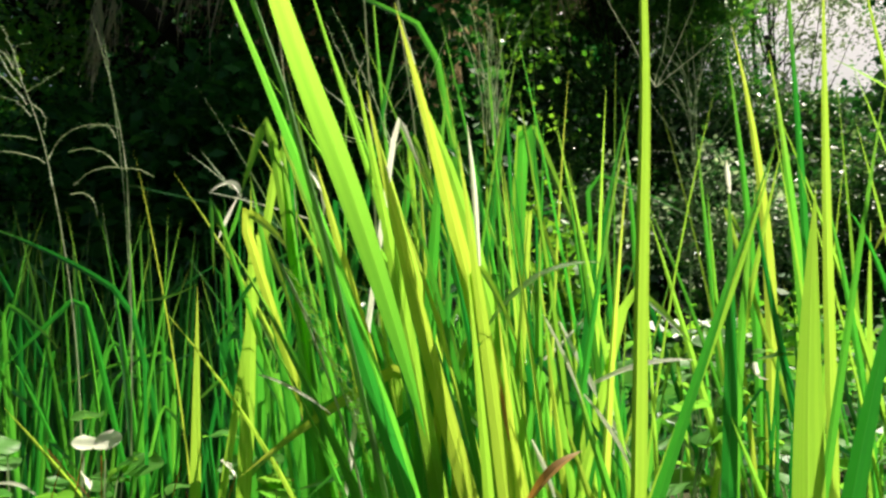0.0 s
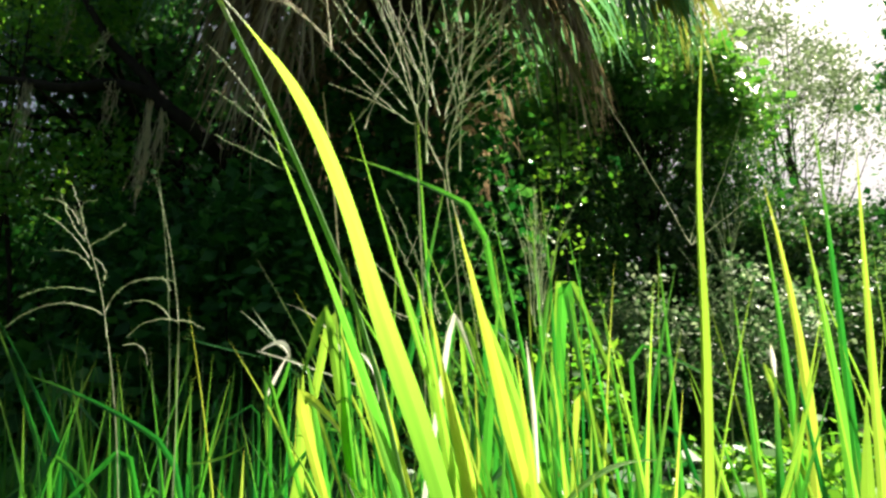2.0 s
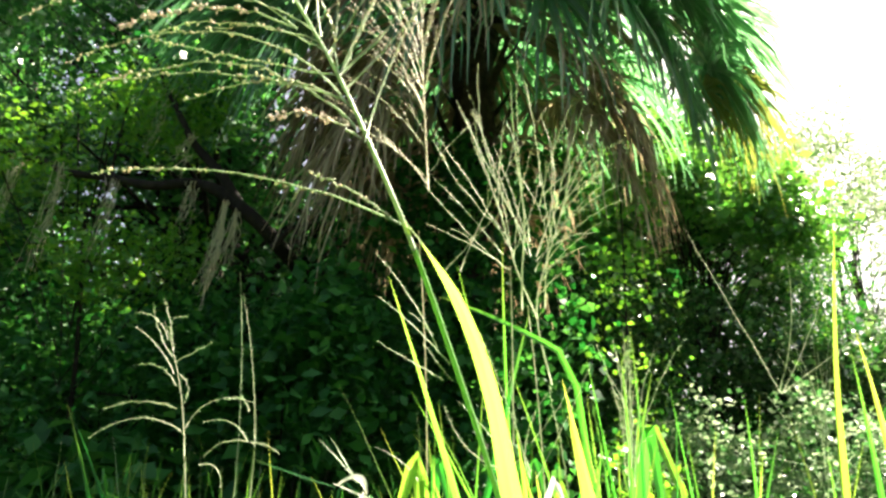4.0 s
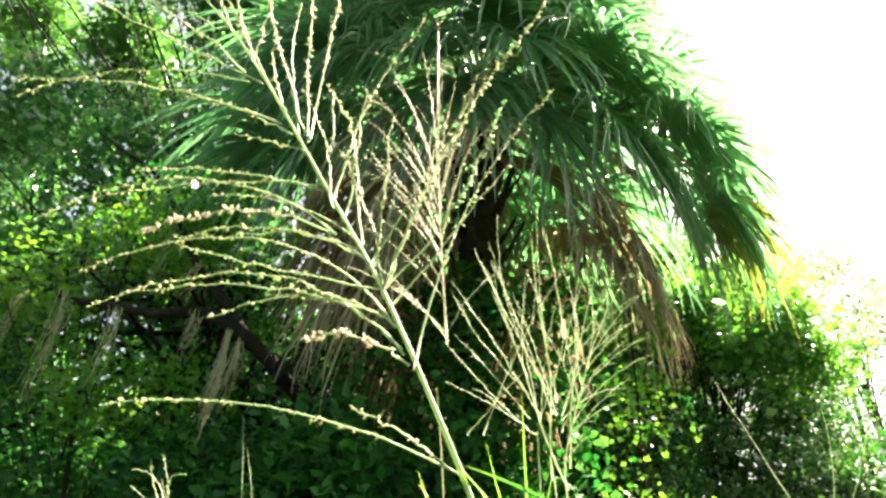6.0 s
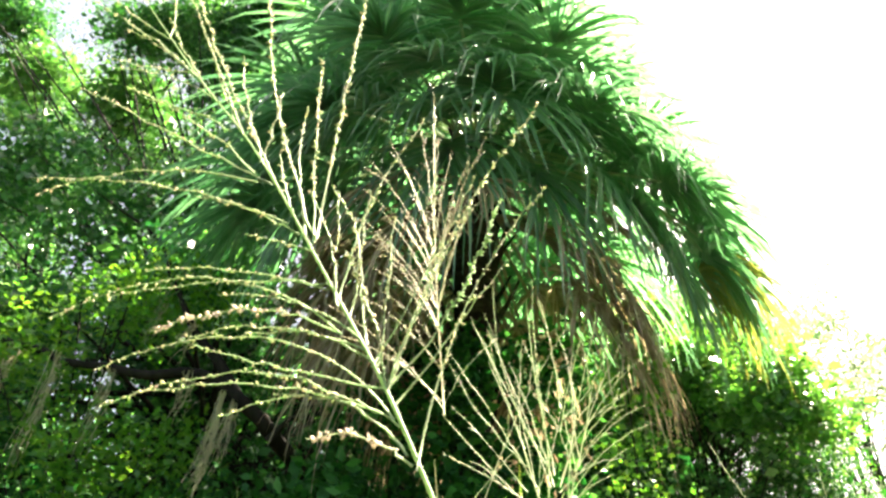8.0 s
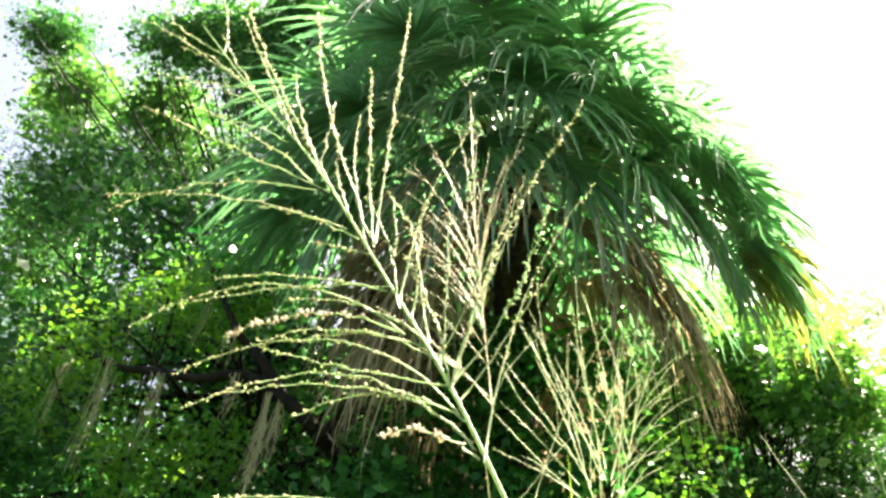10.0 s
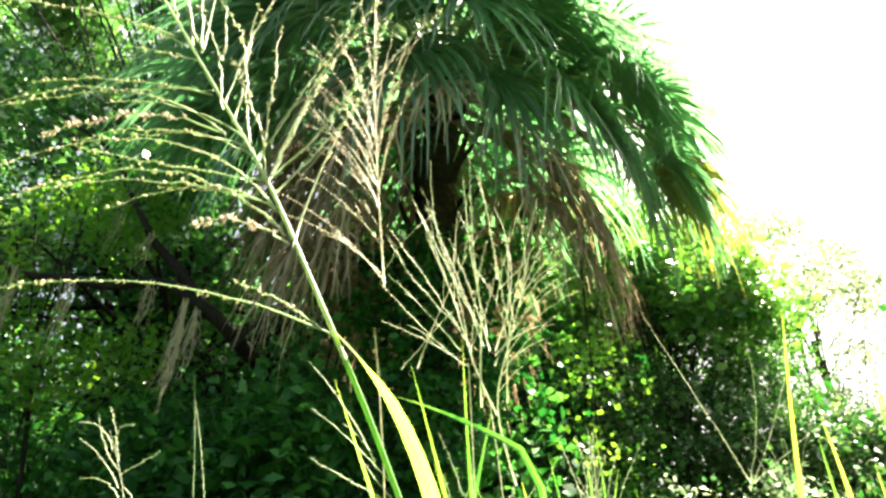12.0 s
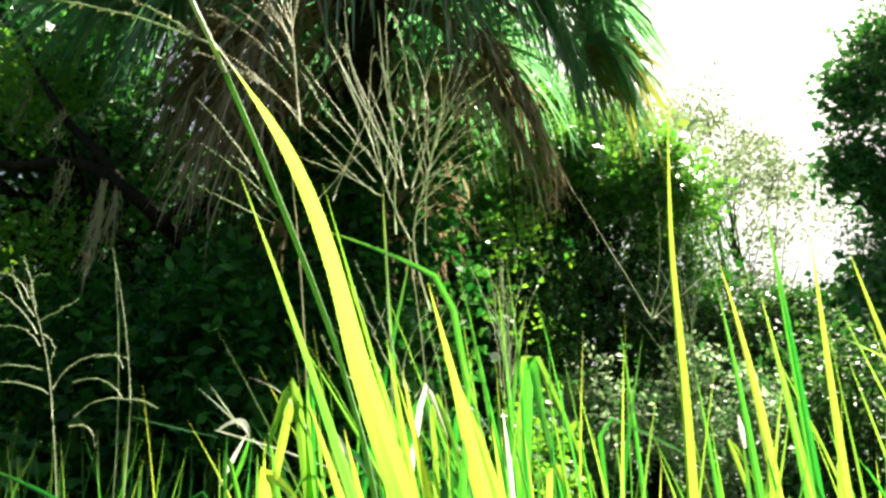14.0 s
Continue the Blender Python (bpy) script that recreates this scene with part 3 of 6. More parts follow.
# ---- trees ----
oak = tree("oak_tree", (-3.6, 8.4, 0.0), [
    ((-3.2, 8.2, 8.4), (2.7, 1.4, 2.4), 170, 70, 0.28),
    ((-6.0, 8.4, 7.2), (2.3, 1.4, 2.2), 130, 70, 0.28),
    ((-4.5, 8.0, 5.0), (2.8, 1.2, 1.6), 150, 70, 0.26),
    ((-7.2, 7.8, 4.2), (2.2, 1.3, 2.2), 130, 70, 0.26),
    ((-3.6, 7.8, 2.2), (2.8, 0.9, 2.0), 150, 70, 0.26),
    ((-7.0, 7.8, 1.4), (2.4, 0.9, 1.5), 100, 70, 0.26),
    ((-5.2, 5.9, 4.4), (0.8, 0.4, 0.35), 26, 50, 0.16),
    ((-3.6, 5.9, 4.9), (1.1, 0.5, 0.45), 40, 50, 0.2),
    ((-0.6, 9.2, 5.2), (2.6, 1.0, 3.2), 150, 70, 0.28),
    ((-0.6, 9.2, 2.0), (2.4, 1.0, 2.2), 120, 70, 0.28),
    ((-2.2, 9.6, 10.2), (3.0, 1.0, 2.6), 150, 70, 0.28),
    ((0.0, 9.5, 8.4), (1.4, 0.8, 2.4), 130, 70, 0.28),
    ((-3.4, 9.8, 12.6), (2.4, 0.9, 2.2), 130, 70, 0.28),
    ((-6.2, 9.6, 12.2), (1.3, 0.8, 1.9), 90, 70, 0.28),
    ((-8.6, 8.6, 8.6), (1.5, 1.0, 1.8), 90, 70, 0.28),
    ((-8.9, 9.8, 14.0), (1.3, 0.8, 0.8), 70, 70, 0.28),
    ((-7.7, 9.6, 13.8), (1.2, 0.8, 0.9), 70, 70, 0.28),
    ((-12.7, 10.2, 15.1), (1.0, 0.8, 0.7), 70, 70, 0.28),
    ((-5.64, 9.50, 14.13), (0.9, 0.6, 0.9), 70, 70, 0.26),
    ((-6.39, 9.60, 13.33), (0.8, 0.6, 0.8), 70, 70, 0.26),
    ((-4.64, 9.60, 13.43), (0.7, 0.5, 0.7), 70, 70, 0.26),
    ((-6.0, 6.0, 3.4), (1.2, 0.5, 1.1), 50, 50, 0.2),
], OAK, "big live oak with dark leaves and moss-hung limbs", 0.07, 21, trunk_r=0.30, trunk_top=(-4.2, 8.2, 6.2), dense=16, limbs=[
    ([(-1.7, 7.6, 2.0), (-1.85, 6.0, 2.75), (-2.02, 4.95, 2.86), (-2.28, 4.85, 3.13), (-2.49, 4.85, 3.27), (-2.78, 4.85, 3.34), (-3.09, 4.85, 3.34), (-3.62, 4.9, 3.40), (-4.8, 5.2, 3.8)], 0.07, 0.03),
    ([(-2.28, 4.85, 3.13), (-2.63, 4.85, 3.54), (-2.80, 4.85, 3.72), (-3.02, 4.85, 4.0), (-3.5, 5.1, 4.7)], 0.045, 0.02),
    ([(-2.02, 4.85, 2.82), (-1.85, 4.8, 2.98), (-1.65, 4.75, 3.0)], 0.028, 0.01),
])
tree("young_tree", (-4.4, 5.9, 0.0), [
    ((-4.8, 5.6, 2.4), (1.7, 0.5, 1.4), 70, 44, 0.2),
    ((-3.3, 5.4, 1.7), (1.1, 0.4, 1.1), 60, 44, 0.18),
    ((-1.55, 5.0, 2.1), (0.55, 0.35, 0.75), 46, 44, 0.16),
    ((-2.5, 5.1, 1.9), (0.7, 0.35, 0.8), 46, 44, 0.16),
], BROAD, "slender young tree with green leaves under the oak", 0.10, 131, trunk_r=0.04, dense=0)
# added foliage: a brighter leaf colour puts in lit leaves beside the limb
tree("lit_foliage", (-3.6, 5.4, 0.0), [
    ((-3.3, 5.0, 2.70), (0.9, 0.3, 0.35), 34, 40, 0.14),
    ((-3.4, 5.05, 4.05), (1.0, 0.3, 0.5), 40, 40, 0.14),
    ((-4.4, 5.1, 3.5), (0.7, 0.3, 0.8), 40, 40, 0.14),
], VINE, "light green foliage added for lit leaves beside the mossy limb", 0.07, 171, trunk_r=0.03, dense=0)
tree("sunlit_tree", (-9.5, 13.0, 0.0), [
    ((-9.4, 12.0, 12.4), (2.0, 1.4, 1.9), 80, 60, 0.34),
    ((-12.6, 12.5, 9.6), (2.4, 1.5, 3.2), 120, 60, 0.34),
    ((-13.5, 12.5, 14.6), (2.0, 1.5, 2.0), 50, 50, 0.36),
    ((-9.6, 11.0, 13.0), (1.3, 0.8, 0.9), 50, 60, 0.3),
    ((-12.2, 11.0, 14.0), (1.2, 0.8, 0.8), 40, 60, 0.3),
    ((-11.0, 11.0, 10.2), (1.4, 0.8, 1.4), 40, 60, 0.3),
    ((-7.4, 10.2, 14.4), (1.2, 0.6, 0.8), 40, 60, 0.3),
], LIT, "tall tree with thin sunlit yellow-green leaves", 0.12, 41, trunk_r=0.2, dense=8)
tree("round_tree", (2.8, 8.8, 0.0), [
    ((2.45, 8.6, 3.0), (1.75, 1.3, 2.35), 230, 95, 0.17),
    ((1.0, 8.9, 3.2), (1.0, 1.0, 2.3), 100, 95, 0.19),
    ((1.99, 8.90, 4.68), (0.5, 0.4, 0.5), 50, 120, 0.2),
    ((3.05, 8.9, 4.1), (0.65, 0.7, 1.1), 60, 120, 0.22),
], TREE, "round dark green tree with glossy leaves, lit on top", 0.052, 52, trunk_r=0.12, dense=14)
# added crowns; their lighter colour puts in the round tree's sunlit top
tree("lit_treetop", (2.0, 8.9, 0.0), [
    ((1.74, 7.70, 4.91), (0.45, 0.3, 0.40), 36, 80, 0.17),
    ((2.10, 7.50, 4.33), (0.30, 0.3, 0.30), 22, 80, 0.17),
    ((2.54, 7.60, 4.70), (0.40, 0.3, 0.50), 34, 80, 0.17),
    ((2.87, 7.60, 4.26), (0.30, 0.3, 0.50), 26, 80, 0.17),
    ((1.55, 8.5, 5.2), (0.65, 0.5, 0.5), 50, 110, 0.18),
    ((2.5, 8.6, 5.2), (0.8, 0.5, 0.5), 50, 110, 0.18),
    ((0.9, 8.6, 4.6), (0.6, 0.5, 0.6), 40, 110, 0.18),
    ((1.65, 8.50, 5.77), (0.6, 0.4, 0.5), 50, 110, 0.18),
    ((2.40, 8.50, 5.53), (0.6, 0.4, 0.4), 50, 110, 0.18),
], TOP, "bright yellow-green foliage added for the round tree's sunlit top", 0.06, 152, trunk_r=0.05, dense=10)
tree("thin_tree", (8.2, 16.5, 0.0), [
    ((6.7, 16.0, 10.0), (0.9, 1.0, 1.1), 26, 50, 0.26),
    ((7.9, 16.2, 9.2), (0.8, 1.0, 1.2), 24, 50, 0.26),
    ((6.3, 16.2, 8.0), (1.1, 1.0, 1.0), 24, 50, 0.28),
    ((8.9, 16.5, 7.6), (1.3, 1.2, 1.6), 30, 50, 0.30),
    ((7.2, 16.2, 5.2), (2.4, 1.2, 1.0), 44, 60, 0.30),
], FAR_LEAF, "thin-leaved tree standing against the bright sky", 0.13, 61, trunk_r=0.12, dense=0)
tree("thin_tree", (5.4, 12.9, 0.0), [
    ((4.7, 12.4, 7.6), (0.7, 0.6, 0.7), 20, 46, 0.2),
    ((5.2, 12.4, 6.6), (0.8, 0.6, 0.7), 22, 46, 0.2),
    ((6.4, 12.5, 6.9), (0.6, 0.6, 0.9), 20, 46, 0.2),
], FAR_LEAF, "slight tree with few leaves before the bright sky", 0.10, 64, trunk_r=0.07, dense=0)
tree("edge_tree", (10.2, 12.8, 0.0), [
    ((9.9, 12.4, 9.4), (1.5, 1.3, 1.9), 100, 130, 0.24),
    ((8.5, 12.3, 8.6), (0.7, 0.8, 1.0), 30, 80, 0.22),
    ((8.2, 12.3, 7.0), (0.8, 0.8, 0.9), 30, 80, 0.22),
    ((9.5, 12.4, 6.4), (1.5, 1.3, 1.7), 120, 130, 0.24),
    ((8.8, 12.4, 4.2), (1.8, 1.5, 1.8), 140, 120, 0.28),
], OAK, "dark green tree beside the open sky", 0.075, 71, trunk_r=0.16, dense=26)


def shrub(centre, radii, clumps, per, leaf, seed, mat, label, r=0.13):
    root = thing("shrub", (centre[0], centre[1], 0), label, "shrub", "shrubs")
    cs = clump_centres(clumps, centre, radii, seed, 0.35)
    foot = np.array([centre[0], centre[1], 0.0])
    for c in cs[:: max(1, len(cs) // 8)][:8]:
        limb(root, [foot, foot * 0.5 + c * 0.5 + (0, 0, 0.1), c], 0.012, 0.004, 5, "twig")
    part("leaves", leaf_cloud(cs, int(per * 0.55), r * 0.75, leaf * 1.6, seed + 1, 0.35, 0.55), mat, root)
    return root


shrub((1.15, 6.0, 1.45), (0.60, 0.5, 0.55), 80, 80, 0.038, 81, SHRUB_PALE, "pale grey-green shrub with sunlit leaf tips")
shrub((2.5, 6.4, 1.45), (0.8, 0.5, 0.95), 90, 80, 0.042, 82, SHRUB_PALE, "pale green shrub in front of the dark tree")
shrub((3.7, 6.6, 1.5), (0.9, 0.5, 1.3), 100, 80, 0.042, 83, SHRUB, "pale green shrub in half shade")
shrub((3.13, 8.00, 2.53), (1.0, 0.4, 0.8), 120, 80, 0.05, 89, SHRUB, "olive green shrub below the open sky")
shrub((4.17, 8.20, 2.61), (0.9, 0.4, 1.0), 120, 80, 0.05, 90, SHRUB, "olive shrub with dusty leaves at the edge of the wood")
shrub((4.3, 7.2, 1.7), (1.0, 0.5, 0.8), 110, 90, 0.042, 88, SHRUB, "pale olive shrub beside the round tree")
shrub((0.75, 5.4, 0.9), (0.4, 0.4, 0.8), 40, 40, 0.06, 84, VINE, "bright green leafy shrub below the palm")
shrub((-1.9, 4.9, 1.2), (0.8, 0.4, 1.3), 80, 40, 0.12, 85, BROAD, "dark green broad-leaved shrub in deep shade", 0.16)
shrub((-2.9, 4.6, 0.8), (0.7, 0.4, 0.9), 60, 40, 0.12, 87, BROAD, "green broad-leaved shrub behind the grass", 0.16)
shrub((-1.50, 4.50, 1.75), (0.50, 0.30, 0.80), 60, 60, 0.075, 91, BROAD, "fresh green broad-leaved shrub at the foot of the palm", 0.14)
shrub((2.0, 4.6, 0.45), (1.2, 0.6, 0.45), 60, 44, 0.06, 86, VINE, "low bright green leafy growth on the ground")

# ---- the fan palm ----
PALM_X, PALM_Y, HEART_Z = -0.60, 5.25, 6.05
palm = thing("fan_palm", (PALM_X, PALM_Y, 0), "tall fan palm with drooping fronds and a skirt of dead leaves", "palm tree")
limb(palm, [(PALM_X + 0.12, PALM_Y + 0.1, 0), (PALM_X + 0.03, PALM_Y, 2.5), (PALM_X, PALM_Y, HEART_Z)], 0.19, 0.16, 14, "trunk", PALM_BARK)
for k in range(34):
    a, z = k * 2.4, 2.9 + k * 0.085
    out = np.array([math.cos(a), math.sin(a), 0])
    c = np.array([PALM_X, PALM_Y, z])
    part("boot", strip(bow(c + out * 0.14, c + out * 0.26 + (0, 0, 0.16), c + out * 0.38 + (0, 0, 0.40), 5), [0.13, 0.1, 0.07, 0.055, 0.05], out, 0.7), PALM_BARK, palm)
for k in range(56):
    u = k / 55
    rise, azimuth = 82 - 84 * u ** 0.85, (k * 137.5 + 20) % 360
    reach = 1.25 + 0.3 * math.sin(k * 1.7)
    if 25 < azimuth < 150 and rise > 8:
        reach *= 0.62
    frond(palm, (PALM_X, PALM_Y, HEART_Z + 0.25 - 0.8 * u), azimuth, rise, reach, 1.15 + 0.12 * math.sin(k * 2.9), 500 + k,
          PALM, 0.40 + 0.35 * u, 44, 1.9, 0.048)
# single fans that stand out from the crown: the hub, the fingers' length, how far they hang
FANS = (((1.13, 5.0, 5.32), 0.88, 0.3), ((1.27, 4.95, 4.55), 0.68, 0.7), ((0.62, 4.8, 5.62), 0.95, 0.5), ((0.12, 4.5, 5.85), 0.95, 0.5),
        ((0.92, 5.2, 6.15), 0.85, 0.2), ((0.42, 5.1, 6.75), 0.9, 0.35), ((-0.2, 5.2, 7.3), 0.95, 0.35), ((1.42, 5.35, 5.35), 0.66, 0.3),
        ((0.75, 4.75, 4.85), 0.78, 0.9), ((0.35, 4.5, 5.1), 0.85, 0.8), ((-0.90, 4.1, 5.9), 1.0, 0.5), ((-1.45, 4.2, 5.55), 1.0, 0.6),
        ((-0.35, 4.1, 5.5), 0.95, 0.6), ((-2.05, 4.5, 5.75), 1.0, 0.6), ((-2.3, 4.8, 6.5), 1.0, 0.5), ((-1.7, 4.5, 6.8), 1.0, 0.4),
        ((-2.55, 5.0, 5.25), 0.95, 0.8), ((-0.95, 4.2, 6.75), 1.0, 0.45), ((-0.15, 4.3, 6.55), 0.95, 0.45), ((-1.75, 4.5, 5.0), 0.9, 0.9),
        ((-0.75, 4.1, 5.0), 0.9, 0.9), ((-0.1, 4.3, 4.9), 0.8, 0.9), ((-1.2, 4.6, 7.5), 1.0, 0.35), ((1.32, 5.4, 4.95), 0.66, 0.4),
        ((-2.75, 5.2, 5.9), 0.95, 0.6), ((0.98, 4.85, 4.38), 0.62, 0.9))
for k, (hub, length, limp) in enumerate(FANS):
    frond_to(palm, (PALM_X, PALM_Y, HEART_Z - 0.1), hub, length * 1.24, 640 + k, PALM, limp - 0.08, 46, 0.052)
for k, hub in enumerate(((1.58, 5.15, 4.50), (1.50, 5.25, 4.38), (1.25, 5.1, 4.40))):
    frond_to(palm, (PALM_X, PALM_Y, HEART_Z - 0.3), hub, 0.62, 690 + k, PALM_YELLOW, 0.8, 34, 0.036)
# the skirt of dead leaves, hanging all round the trunk
for k in range(64):
    u = k / 63
    if 50 < (k * 137.5 + 70) % 360 < 225 and u > 0.25:
        continue
    frond(palm, (PALM_X, PALM_Y, HEART_Z - 0.65 - 0.75 * u), k * 137.5 + 70, -18 - 46 * u, 0.95 + 0.22 * math.sin(k * 2.3), 0.80 + 0.14 * math.sin(k * 1.9), 700 + k,
          PALM_DEAD, 0.62, 20, 1.25, 0.032, "dead_frond")
for k, hub in enumerate(((-1.55, 4.85, 4.35), (-1.35, 4.55, 4.25), (-1.70, 5.05, 4.1), (-1.15, 4.4, 4.3), (-1.45, 4.65, 3.8), (-1.75, 4.8, 4.5), (-1.62, 4.55, 4.0), (-1.30, 4.40, 3.95), (-1.52, 4.50, 3.55), (-1.80, 4.85, 3.9), (-1.12, 4.30, 3.85), (-1.28, 4.40, 3.5), (0.39, 4.80, 4.20), (0.55, 4.75, 4.08), (0.64, 4.90, 3.95), (0.34, 4.70, 3.95), (0.52, 4.80, 3.75), (0.20, 4.60, 4.02), (0.70, 4.85, 3.70))):
    old = frond_to(palm, (PALM_X, PALM_Y, HEART_Z - 0.9), hub, 0.74 + 0.1 * math.sin(k * 2.0), 760 + k, PALM_DEAD, 0.7, 24, 0.033)
    old.name, old.data.materials[0] = "dead_frond", PALM_DEAD

# a climbing vine on the trunk
vine = thing("vine", (PALM_X, PALM_Y - 0.3, 0), "green vine with small leaves climbing the palm trunk", "vine")
vr = np.random.default_rng(5)
vine_c = np.stack([PALM_X + 0.05 + vr.normal(size=300) * 0.42, PALM_Y - 0.3 + vr.normal(size=300) * 0.12, vr.uniform(0.1, 3.7, 300)], 1)
part("stem", tube([(PALM_X, PALM_Y - 0.24, 0), (PALM_X + 0.1, PALM_Y - 0.26, 1.2), (PALM_X - 0.05, PALM_Y - 0.25, 2.4), (PALM_X + 0.05, PALM_Y - 0.24, 3.3)], 0.012, 0.005), BARK, vine)
part("leaves", leaf_cloud(vine_c, 26, 0.1, 0.085, 6, 0.1, 0.8), BROAD, vine)
vine2 = thing("vine", (1.0, 5.2, 0), "bright green vine trailing beside the dead palm leaves", "vine")
part("stem", tube([(0.55, 5.0, 0), (0.6, 4.85, 1.5), (0.55, 4.75, 3.0), (0.5, 4.7, 4.2)], 0.01, 0.004), BARK, vine2)
part("leaves", leaf_cloud(np.stack([0.58 + vr.normal(size=28) * 0.10, 4.75 + vr.normal(size=28) * 0.1, vr.uniform(0.6, 3.4, 28)], 1), 26, 0.09, 0.05, 7, 0.1, 0.8), VINE, vine2)

# ---- hanging moss ----
for place, length, strands, width in (
        ((-2.40, 4.76, 3.14), 0.88, 16, 0.008), ((-2.31, 4.78, 3.08), 0.62, 10, 0.007), ((-2.72, 4.83, 3.32), 0.42, 6, 0.03),
        ((-3.40, 4.86, 3.36), 0.8, 7, 0.03), ((-3.95, 4.95, 3.52), 1.0, 9, 0.04), ((-4.50, 5.10, 3.70), 0.9, 8, 0.05),
        ((-2.82, 4.8, 3.74), 0.4, 5, 0.03), ((-3.2, 4.95, 4.25), 0.7, 7, 0.04)):
    moss_bunch(place, length, strands, width, int(abs(place[0]) * 100))

# ---- the grass in front ----
middle_clump = thing("grass_clump", (0.0, 1.15, 0), "tall tuft of broad backlit green and yellow grass blades", "grass", "grass clumps")
bright_clump = thing("grass_clump", (0.6, 1.5, 0), "sunlit tuft of upright green grass blades with yellow tips", "grass", "grass clumps")
shaded_clump = thing("grass_clump", (-0.9, 1.85, 0), "deep green grass tuft in half shade, some blades bent", "grass", "grass clumps")
# the tuft in the middle
blade(middle_clump, (0.062, 1.130, 0.030), (-0.207, 0.900, 1.062), (-0.300, 0.820, 1.306), 0.025, face=-25, fold=0.5)
blade(middle_clump, (0.065, 1.064, 0.030), (-0.143, 0.900, 0.866), (-0.191, 0.860, 1.012), 0.027, BLADE_DEEP, fold=0.3)
folded_blade(middle_clump, (-0.111, 1.200, 0.030), (-0.293, 1.200, 1.140), (-0.328, 1.170, 0.996), 0.018, BLADE_YELLOW)
folded_blade(middle_clump, (-0.187, 1.220, 0.030), (-0.274, 1.220, 1.142), (-0.240, 1.200, 1.044), 0.016)
blade(middle_clump, (-0.446, 1.656, 0.030), (-0.426, 1.600, 0.886), (-0.436, 1.600, 1.036), 0.040, fold=0.15)
blade(middle_clump, (-0.534, 1.620, 1.086), (-0.387, 1.550, 1.040), (-0.215, 1.500, 0.979), 0.010, BLADE_DRY, tilt=1.6)
blade(middle_clump, (-0.519, 1.600, 1.083), (-0.475, 1.600, 1.097), (-0.455, 1.600, 1.064), 0.029, BLADE_DRY, tilt=1.6)
blade(middle_clump, (-0.461, 1.600, 1.073), (-0.484, 1.600, 1.025), (-0.508, 1.600, 0.971), 0.013, BLADE_DRY, tilt=1.6)
blade(middle_clump, (-0.449, 1.600, 1.067), (-0.406, 1.600, 1.029), (-0.346, 1.600, 0.980), 0.011, BLADE, tilt=1.6)
blade(middle_clump, (-0.455, 1.600, 1.064), (-0.470, 1.600, 1.006), (-0.490, 1.600, 0.959), 0.013, BLADE, tilt=1.6)
blade(middle_clump, (-0.479, 1.620, 1.089), (-0.539, 1.650, 1.140), (-0.603, 1.680, 1.188), 0.004, STEM, tilt=1.6)
blade(middle_clump, (-0.479, 1.620, 1.089), (-0.520, 1.650, 1.133), (-0.575, 1.680, 1.196), 0.004, STEM, tilt=1.6)
blade(middle_clump, (-0.274, 1.300, 0.948), (-0.327, 1.300, 1.112), (-0.393, 1.300, 1.145), 0.004, BLADE_DRY, tilt=1.6)
blade(middle_clump, (0.179, 1.095, 0.030), (-0.042, 1.040, 1.088), (-0.079, 1.030, 1.231), 0.033, BLADE_YELLOW, fold=0.15)
blade(middle_clump, (0.111, 1.000, 0.030), (0.016, 1.000, 0.913), (0.002, 1.000, 1.033), 0.025, BLADE_YELLOW, fold=0.15)
blade(middle_clump, (0.154, 1.091, 0.030), (-0.020, 1.070, 1.044), (-0.059, 1.060, 1.134), 0.030, BLADE_YELLOW, fold=0.25)
folded_blade(middle_clump, (0.139, 1.400, 0.030), (-0.029, 1.400, 1.334), (-0.300, 1.330, 1.435), 0.015, sag=0.01)
blade(middle_clump, (-0.024, 1.750, 0.030), (-0.184, 1.750, 1.527), (-0.195, 1.750, 1.720), 0.013)
blade(middle_clump, (-0.391, 1.740, 0.030), (-0.152, 1.740, 1.364), (-0.116, 1.740, 1.544), 0.023, BLADE_DEEP, face=20)
blade(middle_clump, (0.155, 1.303, 0.030), (-0.166, 1.100, 1.155), (-0.242, 1.070, 1.409), 0.014, BLADE_YELLOW, fold=0.4)
blade(middle_clump, (0.146, 1.200, 0.030), (-0.134, 1.200, 1.058), (-0.211, 1.160, 1.284), 0.014, fold=0.4)
folded_blade(middle_clump, (-0.280, 1.850, 0.030), (-0.105, 1.850, 1.210), (-0.039, 1.800, 0.995), 0.021)
blade(middle_clump, (-0.243, 1.240, 1.052), (-0.216, 1.220, 1.020), (-0.207, 1.200, 0.967), 0.012, BLADE_DRY, tilt=1.6)
blade(middle_clump, (0.083, 1.500, 0.030), (0.085, 1.500, 1.098), (0.130, 1.500, 1.340), 0.027, BLADE_DEEP)
blade(middle_clump, (0.078, 1.450, 0.030), (0.045, 1.450, 1.034), (0.001, 1.430, 1.272), 0.017, BLADE_DEEP)
blade(middle_clump, (0.109, 1.300, 0.030), (0.010, 1.300, 1.030), (-0.020, 1.300, 1.258), 0.013)
folded_blade(middle_clump, (0.096, 1.903, 0.030), (0.178, 1.860, 1.324), (0.210, 1.800, 1.001), 0.031)
folded_blade(middle_clump, (0.091, 1.928, 0.030), (0.169, 1.880, 1.351), (0.345, 1.820, 0.826), 0.026, BLADE_YELLOW, sag=0.03)
blade(middle_clump, (0.380, 1.600, 0.030), (0.187, 1.600, 0.970), (0.152, 1.600, 1.227), 0.016)
blade(middle_clump, (0.164, 1.200, 0.030), (0.119, 1.200, 0.740), (0.129, 1.200, 0.948), 0.026, fold=0.5)
